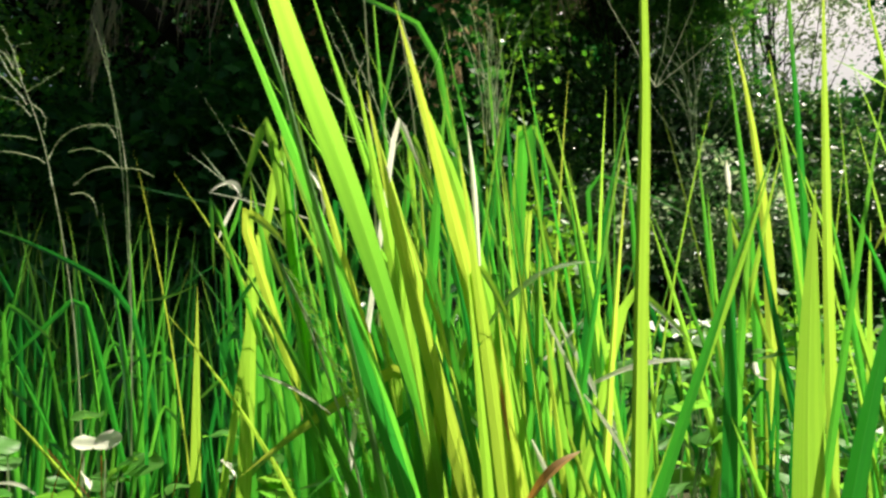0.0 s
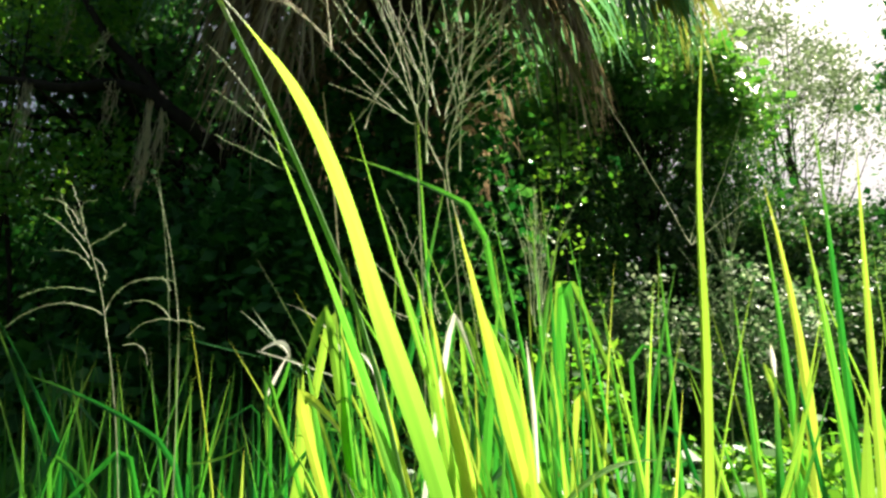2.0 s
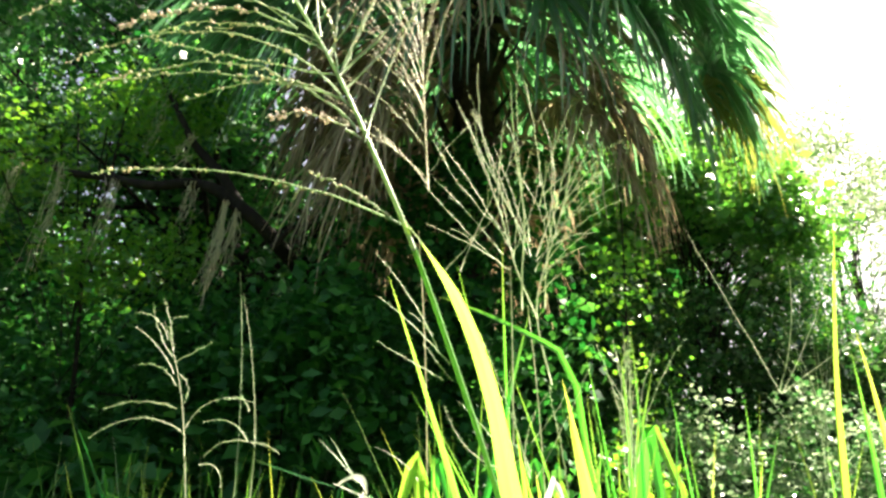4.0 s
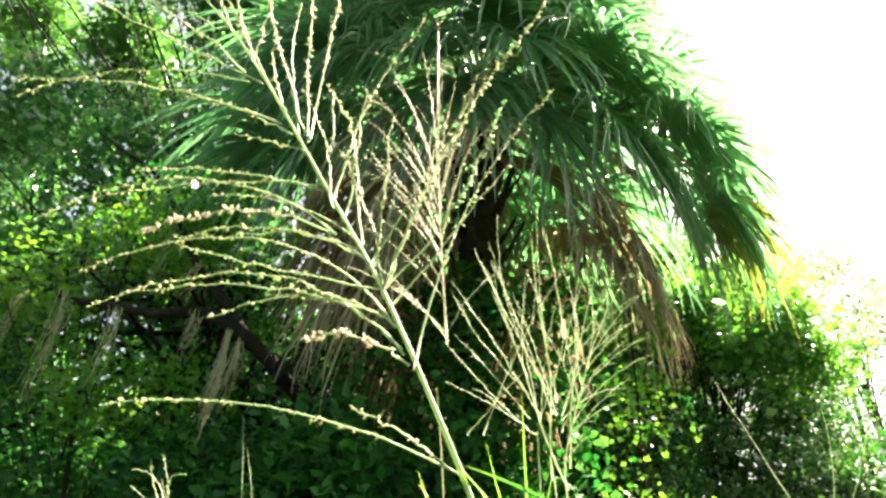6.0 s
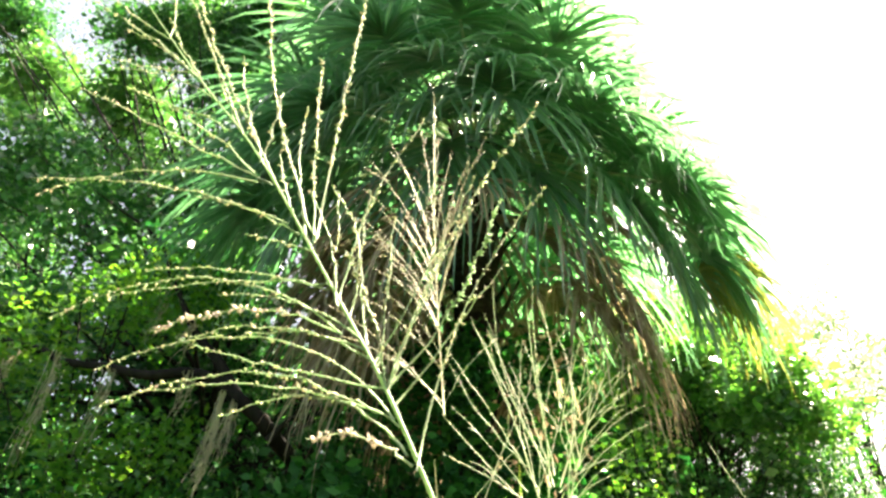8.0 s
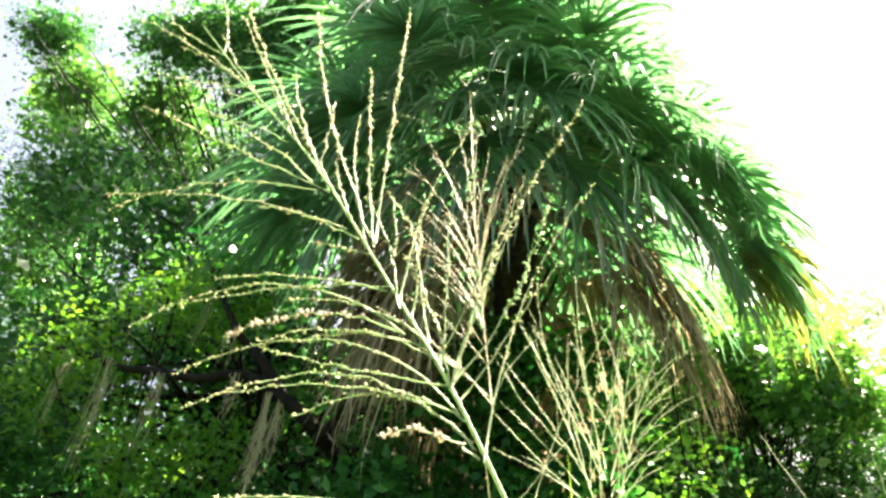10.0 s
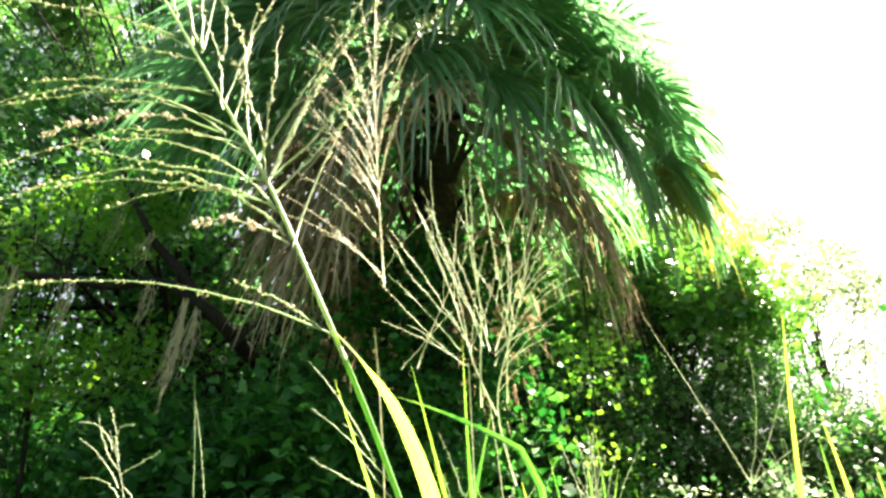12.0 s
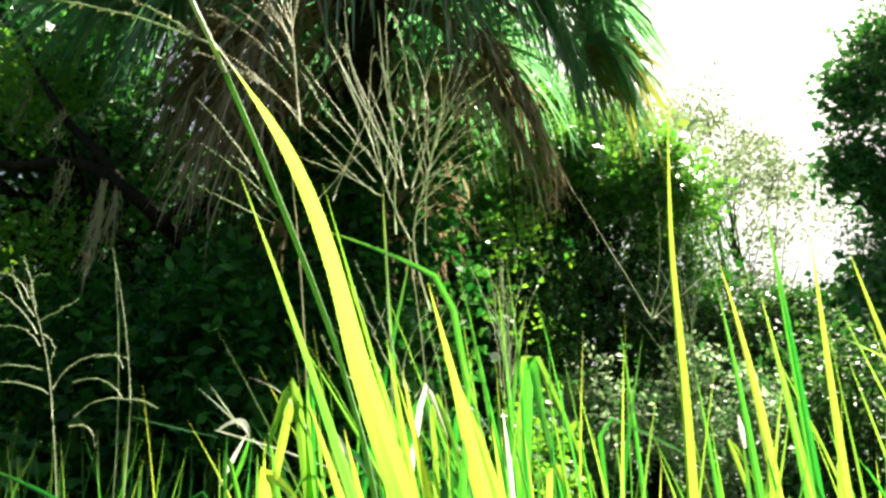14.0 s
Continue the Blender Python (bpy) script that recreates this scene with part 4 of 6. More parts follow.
blade(middle_clump, (-0.002, 1.100, 0.030), (-0.018, 1.100, 0.780), (-0.006, 1.080, 0.991), 0.018, BLADE_DEEP)
blade(middle_clump, (0.016, 1.200, 0.030), (-0.079, 1.200, 0.812), (-0.144, 1.180, 1.055), 0.022, BLADE_DEEP)
blade(middle_clump, (-0.015, 1.300, 0.030), (-0.103, 1.300, 0.811), (-0.137, 1.280, 1.029), 0.022)
blade(middle_clump, (-0.051, 1.350, 0.030), (-0.246, 1.350, 0.813), (-0.281, 1.330, 0.991), 0.018)
blade(middle_clump, (0.026, 1.150, 0.030), (0.015, 1.150, 0.778), (-0.038, 1.130, 1.026), 0.017, BLADE_DEEP)
blade(middle_clump, (0.191, 1.100, 0.030), (0.123, 1.100, 0.747), (0.111, 1.100, 0.880), 0.018, BLADE_YELLOW)
blade(middle_clump, (0.139, 1.000, 0.030), (0.061, 1.000, 0.685), (0.057, 1.000, 0.811), 0.017, BLADE_YELLOW)
blade(middle_clump, (0.385, 0.858, 0.030), (0.159, 1.020, 0.667), (0.129, 1.050, 0.809), 0.020)
blade(middle_clump, (0.064, 0.850, 0.623), (0.088, 0.850, 0.651), (0.124, 0.870, 0.669), 0.016, BLADE_RUST, tilt=1.6)
blade(middle_clump, (0.057, 1.000, 0.658), (0.051, 1.000, 0.699), (0.048, 1.000, 0.734), 0.007, BLADE_RUST, tilt=1.6)
blade(middle_clump, (0.036, 1.050, 0.796), (0.094, 1.100, 0.853), (0.245, 1.200, 0.884), 0.012, BLADE_LIME, tilt=0.7)
blade(middle_clump, (0.011, 1.000, 0.749), (0.025, 1.000, 0.776), (0.045, 1.000, 0.790), 0.007, BLADE, tilt=1.6)
blade(middle_clump, (0.166, 1.300, 0.797), (0.197, 1.300, 0.731), (0.280, 1.250, 0.557), 0.015, BLADE_DRY, tilt=1.6)
blade(middle_clump, (0.127, 1.350, 0.719), (0.187, 1.350, 0.767), (0.218, 1.350, 0.805), 0.011, BLADE_DRY, tilt=1.6)
blade(middle_clump, (-0.257, 1.020, 0.741), (-0.223, 1.000, 0.732), (-0.156, 0.980, 0.695), 0.006, BLADE_DRY, tilt=1.6)
folded_blade(middle_clump, (-0.304, 1.200, 0.030), (-0.150, 1.200, 0.585), (-0.241, 1.150, 0.566), 0.013)
folded_blade(middle_clump, (-0.085, 1.250, 0.030), (-0.241, 1.250, 0.649), (-0.222, 1.220, 0.606), 0.015, BLADE_YELLOW)
blade(middle_clump, (0.025, 0.980, 0.871), (0.021, 0.980, 0.959), (0.014, 0.980, 1.050), 0.008, BLADE_DRY, tilt=1.6)
blade(middle_clump, (0.167, 1.000, 0.030), (-0.090, 1.000, 0.984), (-0.114, 1.000, 1.102), 0.028, BLADE_YELLOW, fold=0.2)
blade(middle_clump, (0.073, 1.100, 0.030), (-0.117, 1.100, 1.032), (-0.141, 1.100, 1.166), 0.027, BLADE_LIME, fold=0.3)
blade(middle_clump, (-0.069, 1.150, 0.030), (-0.028, 1.150, 0.986), (-0.011, 1.150, 1.159), 0.032, fold=0.3)
blade(middle_clump, (0.114, 1.200, 0.030), (-0.026, 1.200, 1.039), (-0.059, 1.200, 1.204), 0.026, BLADE_YELLOW, fold=0.2)
blade(middle_clump, (0.107, 1.150, 0.030), (-0.222, 1.150, 0.982), (-0.262, 1.150, 1.084), 0.029, BLADE_LIME, fold=0.2)
blade(middle_clump, (-0.089, 1.200, 0.030), (-0.260, 1.200, 0.981), (-0.272, 1.200, 1.126), 0.034, fold=0.2)
blade(middle_clump, (0.071, 1.100, 0.030), (-0.177, 1.100, 0.951), (-0.201, 1.100, 1.039), 0.026, BLADE_YELLOW, fold=0.2)
blade(middle_clump, (-0.419, 1.400, 0.030), (-0.375, 1.400, 0.939), (-0.378, 1.400, 1.053), 0.035, BLADE_LIME, fold=0.2)
blade(middle_clump, (-0.174, 1.300, 0.030), (-0.329, 1.300, 0.952), (-0.351, 1.300, 1.057), 0.026, fold=0.2)
folded_blade(middle_clump, (-0.528, 1.500, 0.030), (-0.346, 1.500, 1.178), (-0.319, 1.470, 0.982), 0.021, BLADE_LIME)
folded_blade(middle_clump, (-0.242, 1.150, 0.030), (-0.087, 1.150, 1.118), (-0.050, 1.120, 1.018), 0.010, BLADE_DRY)
blade(middle_clump, (0.178, 1.300, 0.030), (0.008, 1.300, 1.184), (-0.022, 1.300, 1.330), 0.011)
blade(middle_clump, (0.054, 1.450, 0.030), (0.073, 1.450, 1.209), (0.061, 1.450, 1.372), 0.013)
blade(middle_clump, (0.047, 1.500, 0.030), (0.102, 1.500, 1.265), (0.088, 1.500, 1.437), 0.012, BLADE_DEEP)
# the brighter tufts beside it
blade(bright_clump, (0.446, 1.950, 0.030), (0.457, 1.950, 1.136), (0.446, 1.950, 1.379), 0.021)
long_blade(bright_clump, [(0.123, 0.800, 0.030), (0.159, 0.800, 0.639), (0.171, 0.800, 0.840), (0.187, 0.800, 1.064), (0.186, 0.800, 1.186), (0.207, 0.790, 1.385)], 0.021, BLADE_LIME, 25, 0.6)
blade(bright_clump, (0.635, 1.600, 0.030), (0.437, 1.600, 0.894), (0.402, 1.600, 1.029), 0.020, BLADE_YELLOW)
blade(bright_clump, (0.692, 1.950, 0.030), (0.648, 1.950, 1.028), (0.637, 1.950, 1.271), 0.023)
blade(bright_clump, (0.681, 1.900, 0.030), (0.643, 1.900, 0.950), (0.639, 1.900, 1.123), 0.019, BLADE_YELLOW)
blade(bright_clump, (0.753, 2.000, 0.030), (0.770, 2.000, 1.231), (0.748, 2.000, 1.528), 0.030)
blade(bright_clump, (0.732, 2.000, 0.030), (0.810, 2.000, 1.246), (0.758, 1.980, 1.578), 0.040, BLADE_YELLOW)
blade(bright_clump, (0.743, 1.700, 0.030), (0.745, 1.700, 1.164), (0.715, 1.680, 1.395), 0.034)
blade(bright_clump, (0.699, 1.600, 0.030), (0.729, 1.600, 1.179), (0.721, 1.600, 1.652), 0.021, BLADE_DEEP)
blade(bright_clump, (0.584, 1.300, 0.030), (0.622, 1.300, 1.047), (0.633, 1.280, 1.423), 0.024, BLADE_LIME, fold=0.35)
blade(bright_clump, (0.453, 1.100, 0.030), (0.481, 1.100, 0.803), (0.511, 1.120, 0.984), 0.057, BLADE_LIME, twist=0.1, fold=0.12)
blade(bright_clump, (-0.036, 0.840, 0.030), (0.257, 0.840, 0.797), (0.338, 0.860, 0.988), 0.018, face=-20)
blade(bright_clump, (0.403, 1.150, 0.030), (0.584, 1.150, 0.900), (0.640, 1.150, 1.142), 0.016)
blade(bright_clump, (0.673, 1.150, 1.111), (0.598, 1.120, 1.141), (0.523, 1.080, 1.158), 0.010, BLADE_YELLOW, tilt=1.6)
blade(bright_clump, (0.236, 0.778, 0.030), (0.452, 0.920, 0.704), (0.529, 0.950, 0.890), 0.035, fold=0.35)
blade(bright_clump, (0.416, 1.380, 0.030), (0.480, 1.380, 0.800), (0.491, 1.380, 1.047), 0.034, BLADE_DEEP, fold=0.2)
blade(bright_clump, (0.487, 1.370, 1.018), (0.485, 1.370, 1.045), (0.485, 1.370, 1.079), 0.012, BLADE_DRY, tilt=1.6)
blade(bright_clump, (0.474, 1.450, 0.030), (0.529, 1.450, 0.799), (0.569, 1.450, 1.046), 0.026)
blade(bright_clump, (0.763, 1.500, 0.030), (0.602, 1.500, 0.863), (0.580, 1.500, 1.077), 0.022, BLADE_DEEP)
blade(bright_clump, (0.462, 1.700, 0.030), (0.700, 1.700, 1.035), (0.744, 1.700, 1.190), 0.020, BLADE_YELLOW)
blade(bright_clump, (0.637, 1.200, 0.030), (0.421, 1.200, 0.600), (0.403, 1.200, 0.654), 0.016, BLADE_YELLOW)
blade(bright_clump, (0.769, 1.500, 0.030), (0.747, 1.500, 0.883), (0.715, 1.500, 1.086), 0.020)
blade(bright_clump, (0.976, 1.500, 0.030), (0.790, 1.500, 0.961), (0.761, 1.500, 1.007), 0.017)
blade(bright_clump, (0.940, 1.250, 0.030), (0.692, 1.250, 1.262), (0.678, 1.250, 1.355), 0.016, BLADE_YELLOW)
blade(bright_clump, (0.864, 1.900, 0.030), (0.878, 1.900, 1.528), (0.879, 1.900, 1.738), 0.014)
folded_blade(bright_clump, (0.050, 1.227, 0.030), (0.244, 1.150, 0.852), (0.318, 1.100, 0.765), 0.015, BLADE_LIME, sag=0.008)
folded_blade(bright_clump, (0.060, 1.300, 0.030), (0.122, 1.300, 1.020), (0.172, 1.220, 0.812), 0.012, BLADE_LIME, sag=0.012)
long_blade(bright_clump, [(0.170, 1.200, 0.030), (0.230, 1.200, 0.330), (0.315, 1.200, 0.614), (0.413, 1.200, 0.832), (0.470, 1.200, 0.985), (0.495, 1.200, 1.065)], 0.016, BLADE_LIME, 10, 0.4)
folded_blade(middle_clump, (-0.180, 1.480, 0.030), (-0.388, 1.450, 1.014), (-0.275, 1.350, 0.775), 0.014, BLADE_LIME, sag=0.015)
folded_blade(middle_clump, (-0.010, 1.250, 0.030), (-0.078, 1.250, 1.128), (-0.020, 1.180, 0.930), 0.010, BLADE_LIME, sag=0.02)
folded_blade(middle_clump, (0.020, 1.080, 0.030), (-0.165, 1.080, 0.850), (-0.110, 1.020, 0.690), 0.012, BLADE, sag=0.015)
folded_blade(middle_clump, (0.100, 1.050, 0.030), (0.012, 1.050, 0.900), (0.075, 1.000, 0.760), 0.011, BLADE_LIME, sag=0.015)
blade(bright_clump, (0.164, 1.000, 0.725), (0.221, 1.000, 0.745), (0.293, 1.000, 0.751), 0.014, BLADE_DRY, tilt=1.6)
blade(bright_clump, (0.103, 1.000, 0.810), (0.123, 1.000, 0.768), (0.149, 1.000, 0.698), 0.007, BLADE_DRY, tilt=1.6)
blade(bright_clump, (0.150, 1.000, 0.712), (0.183, 1.000, 0.663), (0.215, 1.000, 0.594), 0.009, BLADE_DRY, tilt=1.6)
blade(bright_clump, (0.079, 0.950, 0.667), (0.095, 0.950, 0.628), (0.107, 0.950, 0.589), 0.009, BLADE_DRY, tilt=1.6)
blade(middle_clump, (0.121, 0.950, 0.030), (0.057, 0.950, 0.680), (0.044, 0.950, 0.825), 0.017, BLADE_YELLOW, fold=0.15)
blade(middle_clump, (0.192, 1.000, 0.030), (0.118, 1.000, 0.712), (0.101, 1.000, 0.839), 0.017, BLADE_YELLOW, fold=0.15)
blade(middle_clump, (0.045, 0.950, 0.030), (0.021, 0.950, 0.720), (0.008, 0.950, 0.886), 0.020, BLADE_LIME, fold=0.2)
blade(bright_clump, (0.017, 1.050, 0.030), (0.316, 1.050, 0.747), (0.375, 1.050, 0.888), 0.021, BLADE_YELLOW, fold=0.2)
blade(bright_clump, (0.369, 1.500, 0.829), (0.406, 1.500, 0.790), (0.442, 1.500, 0.756), 0.015, BLADE_DRY, tilt=1.6)
blade(bright_clump, (0.572, 1.500, 0.716), (0.611, 1.500, 0.723), (0.650, 1.500, 0.740), 0.015, BLADE_YELLOW, tilt=1.6)
blade(bright_clump, (0.569, 1.500, 0.711), (0.575, 1.500, 0.680), (0.594, 1.500, 0.678), 0.020, BLADE_DRY, tilt=1.6)
# single bent blades of the shaded grass
folded_blade(shaded_clump, (-0.593, 1.804, 0.030), (-0.759, 1.770, 0.855), (-1.053, 1.600, 1.036), 0.016, BLADE_DEEP, sag=0.02)
folded_blade(shaded_clump, (-0.654, 1.764, 0.030), (-0.861, 1.740, 0.888), (-1.032, 1.700, 0.700), 0.017)
blade(shaded_clump, (-0.525, 1.550, 0.030), (-0.528, 1.550, 0.725), (-0.529, 1.550, 0.880), 0.031, BLADE_LIME, fold=0.15)
blade(shaded_clump, (-0.528, 1.550, 0.885), (-0.567, 1.540, 0.863), (-0.639, 1.520, 0.852), 0.010, BLADE_LIME, tilt=1.6)
blade(shaded_clump, (-0.563, 1.750, 1.082), (-0.663, 1.750, 1.104), (-0.767, 1.750, 1.132), 0.009, BLADE_DEEP, tilt=1.6)
blade(shaded_clump, (-0.709, 1.700, 0.030), (-0.948, 1.700, 0.647), (-1.009, 1.680, 0.774), 0.017)
blade(shaded_clump, (-0.495, 1.600, 0.030), (-0.868, 1.600, 0.553), (-0.941, 1.580, 0.644), 0.019, BLADE_YELLOW)
blade(shaded_clump, (-0.918, 1.500, 0.498), (-0.841, 1.500, 0.497), (-0.808, 1.500, 0.473), 0.012, BLADE_DRY, tilt=1.6)
blade(shaded_clump, (-0.605, 1.900, 0.794), (-0.671, 1.850, 0.720), (-0.786, 1.800, 0.705), 0.007, BLADE_DEEP, tilt=1.6)
blade(shaded_clump, (-0.973, 2.100, 0.030), (-1.387, 2.100, 1.044), (-1.519, 2.100, 1.290), 0.028, BLADE_DEEP)
blade(shaded_clump, (-0.931, 2.100, 0.030), (-1.357, 2.100, 1.058), (-1.497, 2.100, 1.256), 0.024, BLADE_DEEP)


def fill_clump(clump, cx, cy, rx, ry, count, h0, h1, lean_x, width, mats, seed):
    """The many blades between the larger ones."""
    r = np.random.default_rng(seed)
    for k in range(count):
        x, y = cx + r.uniform(-1, 1) * rx, cy + r.uniform(-1, 1) * ry
        h = r.uniform(h0, h1)
        lx, ly = (lean_x + r.normal() * 0.14) * h, r.normal() * 0.1 * h
        root, tip = (x, y, 0.0), (x + lx, y + ly, h)
        belly = (x + lx * 0.38, y + ly * 0.38, h * 0.55)
        w = width * r.uniform(0.55, 1.25)
        if r.random() < 0.2:
            kink = (x + lx * 0.8, y + ly, h * 0.85)
            folded_blade(clump, root, kink, (kink[0] + r.normal() * 0.12, kink[1] - 0.05, kink[2] - r.uniform(0.05, 0.2)), w, mats[k % len(mats)], 0.01)
        else:
            blade(clump, root, belly, tip, w, mats[k % len(mats)], r.normal() * 35, r.normal() * 0.4, r.uniform(0.2, 0.75))


fill_clump(middle_clump, 0.12, 1.15, 0.16, 0.1, 18, 0.7, 1.04, -0.12, 0.022, (BLADE_LIME, BLADE, BLADE, BLADE_YELLOW), 27)
fill_clump(middle_clump, 0.06, 1.36, 0.26, 0.2, 74, 0.7, 1.24, -0.12, 0.018, (BLADE, BLADE_DEEP, BLADE, BLADE_LIME, BLADE_DEEP, BLADE_YELLOW), 31)
fill_clump(middle_clump, 0.10, 1.2, 0.15, 0.1, 22, 0.85, 1.24, -0.10, 0.021, (BLADE_LIME, BLADE_YELLOW, BLADE, BLADE_LIME, BLADE_DEEP), 29)
fill_clump(middle_clump, 0.04, 1.45, 0.28, 0.16, 64, 0.75, 1.34, -0.10, 0.0100, (BLADE, BLADE_LIME, BLADE_DEEP, BLADE, BLADE_DEEP), 41)
fill_clump(bright_clump, 0.86, 1.62, 0.24, 0.2, 16, 0.9, 1.35, -0.02, 0.015, (BLADE, BLADE_LIME, BLADE_DEEP), 42)
fill_clump(bright_clump, 0.98, 1.65, 0.2, 0.2, 12, 1.0, 1.36, -0.03, 0.019, (BLADE_YELLOW, BLADE_LIME, BLADE), 28)
fill_clump(middle_clump, -0.30, 1.72, 0.24, 0.14, 26, 0.8, 1.2, -0.02, 0.012, (BLADE, BLADE_DEEP, BLADE_YELLOW, BLADE_DEEP), 39)
fill_clump(bright_clump, 0.85, 1.8, 0.36, 0.25, 20, 0.6, 1.0, 0.0, 0.015, (BLADE, BLADE_DEEP, BLADE_DEEP, BLADE_YELLOW), 32)
fill_clump(shaded_clump, -0.75, 1.95, 0.5, 0.25, 100, 0.65, 1.14, 0.0, 0.016, (BLADE, BLADE_DEEP, BLADE), 33)
for cx, cy, n, h, seed in ((-1.6, 2.4, 70, 1.25, 34), (-0.45, 2.3, 36, 1.18, 35), (-1.2, 2.9, 66, 1.35, 36), (-2.1, 3.1, 60, 1.35, 40), (1.5, 2.4, 40, 0.95, 37), (0.2, 2.4, 26, 0.95, 38)):
    extra = thing("grass_clump", (cx, cy, 0), "deep green grass tuft standing in the shade" if cx < 0 else "green grass tuft with upright blades", "grass", "grass clumps")
    fill_clump(extra, cx, cy, 0.4, 0.3, n, 0.7, h, 0.0, 0.014, (BLADE_DEEP, BLADE, BLADE_DEEP), seed)

# ---- flowering stalks ----
stalk_points = [(0.040, 0.920, 0.020), (-0.123, 0.640, 0.986), (-0.198, 0.530, 1.173), (-0.219, 0.456, 1.222), (-0.278, 0.452, 1.339), (-0.330, 0.455, 1.421), (-0.388, 0.455, 1.514), (-0.433, 0.455, 1.580), (-0.504, 0.455, 1.664), (-0.593, 0.455, 1.784)]
near_stalk = thing("flowering_grass_stalk", (-0.10, 0.85, 0), "tall grass stalk with long arching seed branches, near the eye", "grass stalk", "flowering stalks")
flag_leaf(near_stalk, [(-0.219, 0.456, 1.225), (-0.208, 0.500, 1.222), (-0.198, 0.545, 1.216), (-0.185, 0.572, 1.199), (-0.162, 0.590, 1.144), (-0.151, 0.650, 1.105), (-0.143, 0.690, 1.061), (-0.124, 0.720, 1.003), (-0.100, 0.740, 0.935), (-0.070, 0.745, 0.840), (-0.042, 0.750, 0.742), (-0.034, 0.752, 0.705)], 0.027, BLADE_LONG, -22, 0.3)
spray(near_stalk, (-0.222, 0.456, 1.223), (-0.351, 0.451, 1.257), (-0.450, 0.450, 1.253), seed=1)
spray(near_stalk, (-0.223, 0.456, 1.223), (-0.252, 0.451, 1.241), (-0.288, 0.450, 1.257), seed=2)
spray(near_stalk, (-0.256, 0.452, 1.286), (-0.292, 0.451, 1.304), (-0.327, 0.450, 1.301), seed=3, thick=0.0009, seed_size=0.0050, every=0.0009, seed_mat=SEED_BROWN)
spray(near_stalk, (-0.262, 0.452, 1.297), (-0.341, 0.451, 1.344), (-0.481, 0.450, 1.320), seed=4)
spray(near_stalk, (-0.271, 0.452, 1.317), (-0.333, 0.451, 1.366), (-0.495, 0.450, 1.348), seed=5)
spray(near_stalk, (-0.271, 0.452, 1.317), (-0.344, 0.451, 1.337), (-0.461, 0.450, 1.329), seed=6)
spray(near_stalk, (-0.278, 0.452, 1.339), (-0.355, 0.451, 1.353), (-0.439, 0.450, 1.374), seed=7)
spray(near_stalk, (-0.297, 0.452, 1.368), (-0.361, 0.451, 1.384), (-0.432, 0.450, 1.377), seed=8)
spray(near_stalk, (-0.317, 0.452, 1.381), (-0.381, 0.451, 1.399), (-0.463, 0.450, 1.379), seed=9, thick=0.0009, seed_size=0.0050, every=0.0009, seed_mat=SEED_BROWN)
spray(near_stalk, (-0.317, 0.452, 1.381), (-0.396, 0.451, 1.424), (-0.548, 0.450, 1.391), seed=10)
spray(near_stalk, (-0.334, 0.452, 1.419), (-0.403, 0.451, 1.435), (-0.485, 0.450, 1.435), seed=11)
spray(near_stalk, (-0.334, 0.452, 1.424), (-0.414, 0.451, 1.425), (-0.509, 0.450, 1.410), seed=12)
spray(near_stalk, (-0.351, 0.452, 1.455), (-0.377, 0.451, 1.462), (-0.410, 0.450, 1.470), seed=13)
spray(near_stalk, (-0.365, 0.452, 1.471), (-0.412, 0.451, 1.496), (-0.466, 0.450, 1.511), seed=14)
spray(near_stalk, (-0.376, 0.452, 1.482), (-0.472, 0.451, 1.517), (-0.622, 0.450, 1.533), seed=15)
spray(near_stalk, (-0.412, 0.452, 1.527), (-0.499, 0.451, 1.542), (-0.610, 0.450, 1.515), seed=16)
spray(near_stalk, (-0.399, 0.452, 1.524), (-0.475, 0.451, 1.567), (-0.620, 0.450, 1.652), seed=17)
spray(near_stalk, (-0.417, 0.452, 1.537), (-0.483, 0.451, 1.595), (-0.573, 0.450, 1.651), seed=18)
spray(near_stalk, (-0.450, 0.452, 1.588), (-0.494, 0.451, 1.613), (-0.556, 0.450, 1.637), seed=19, every=0.004)
spray(near_stalk, (-0.470, 0.452, 1.625), (-0.524, 0.451, 1.660), (-0.593, 0.450, 1.677), seed=20, every=0.004)
spray(near_stalk, (-0.502, 0.452, 1.661), (-0.549, 0.451, 1.703), (-0.603, 0.450, 1.740), seed=21)
spray(near_stalk, (-0.518, 0.452, 1.678), (-0.591, 0.451, 1.741), (-0.675, 0.450, 1.797), seed=22)
spray(near_stalk, (-0.350, 0.452, 1.466), (-0.392, 0.451, 1.562), (-0.452, 0.450, 1.778), seed=23, thick=0.0008, seed_size=0.0042, every=0.0012)
spray(near_stalk, (-0.387, 0.452, 1.512), (-0.449, 0.451, 1.619), (-0.537, 0.450, 1.794), seed=24, thick=0.0008, seed_size=0.0042, every=0.0012)
spray(near_stalk, (-0.445, 0.452, 1.591), (-0.485, 0.451, 1.675), (-0.541, 0.450, 1.784), seed=25)
spray(near_stalk, (-0.415, 0.452, 1.550), (-0.411, 0.451, 1.582), (-0.412, 0.450, 1.639), seed=26, every=0.004)
spray(near_stalk, (-0.351, 0.452, 1.463), (-0.362, 0.451, 1.535), (-0.380, 0.450, 1.679), seed=27, thick=0.0008, seed_size=0.0042, every=0.0012)
spray(near_stalk, (-0.350, 0.452, 1.467), (-0.350, 0.451, 1.588), (-0.347, 0.450, 1.772), seed=28, thick=0.0008, seed_size=0.0042, every=0.0012)
spray(near_stalk, (-0.313, 0.452, 1.395), (-0.316, 0.451, 1.465), (-0.345, 0.450, 1.519), seed=29)
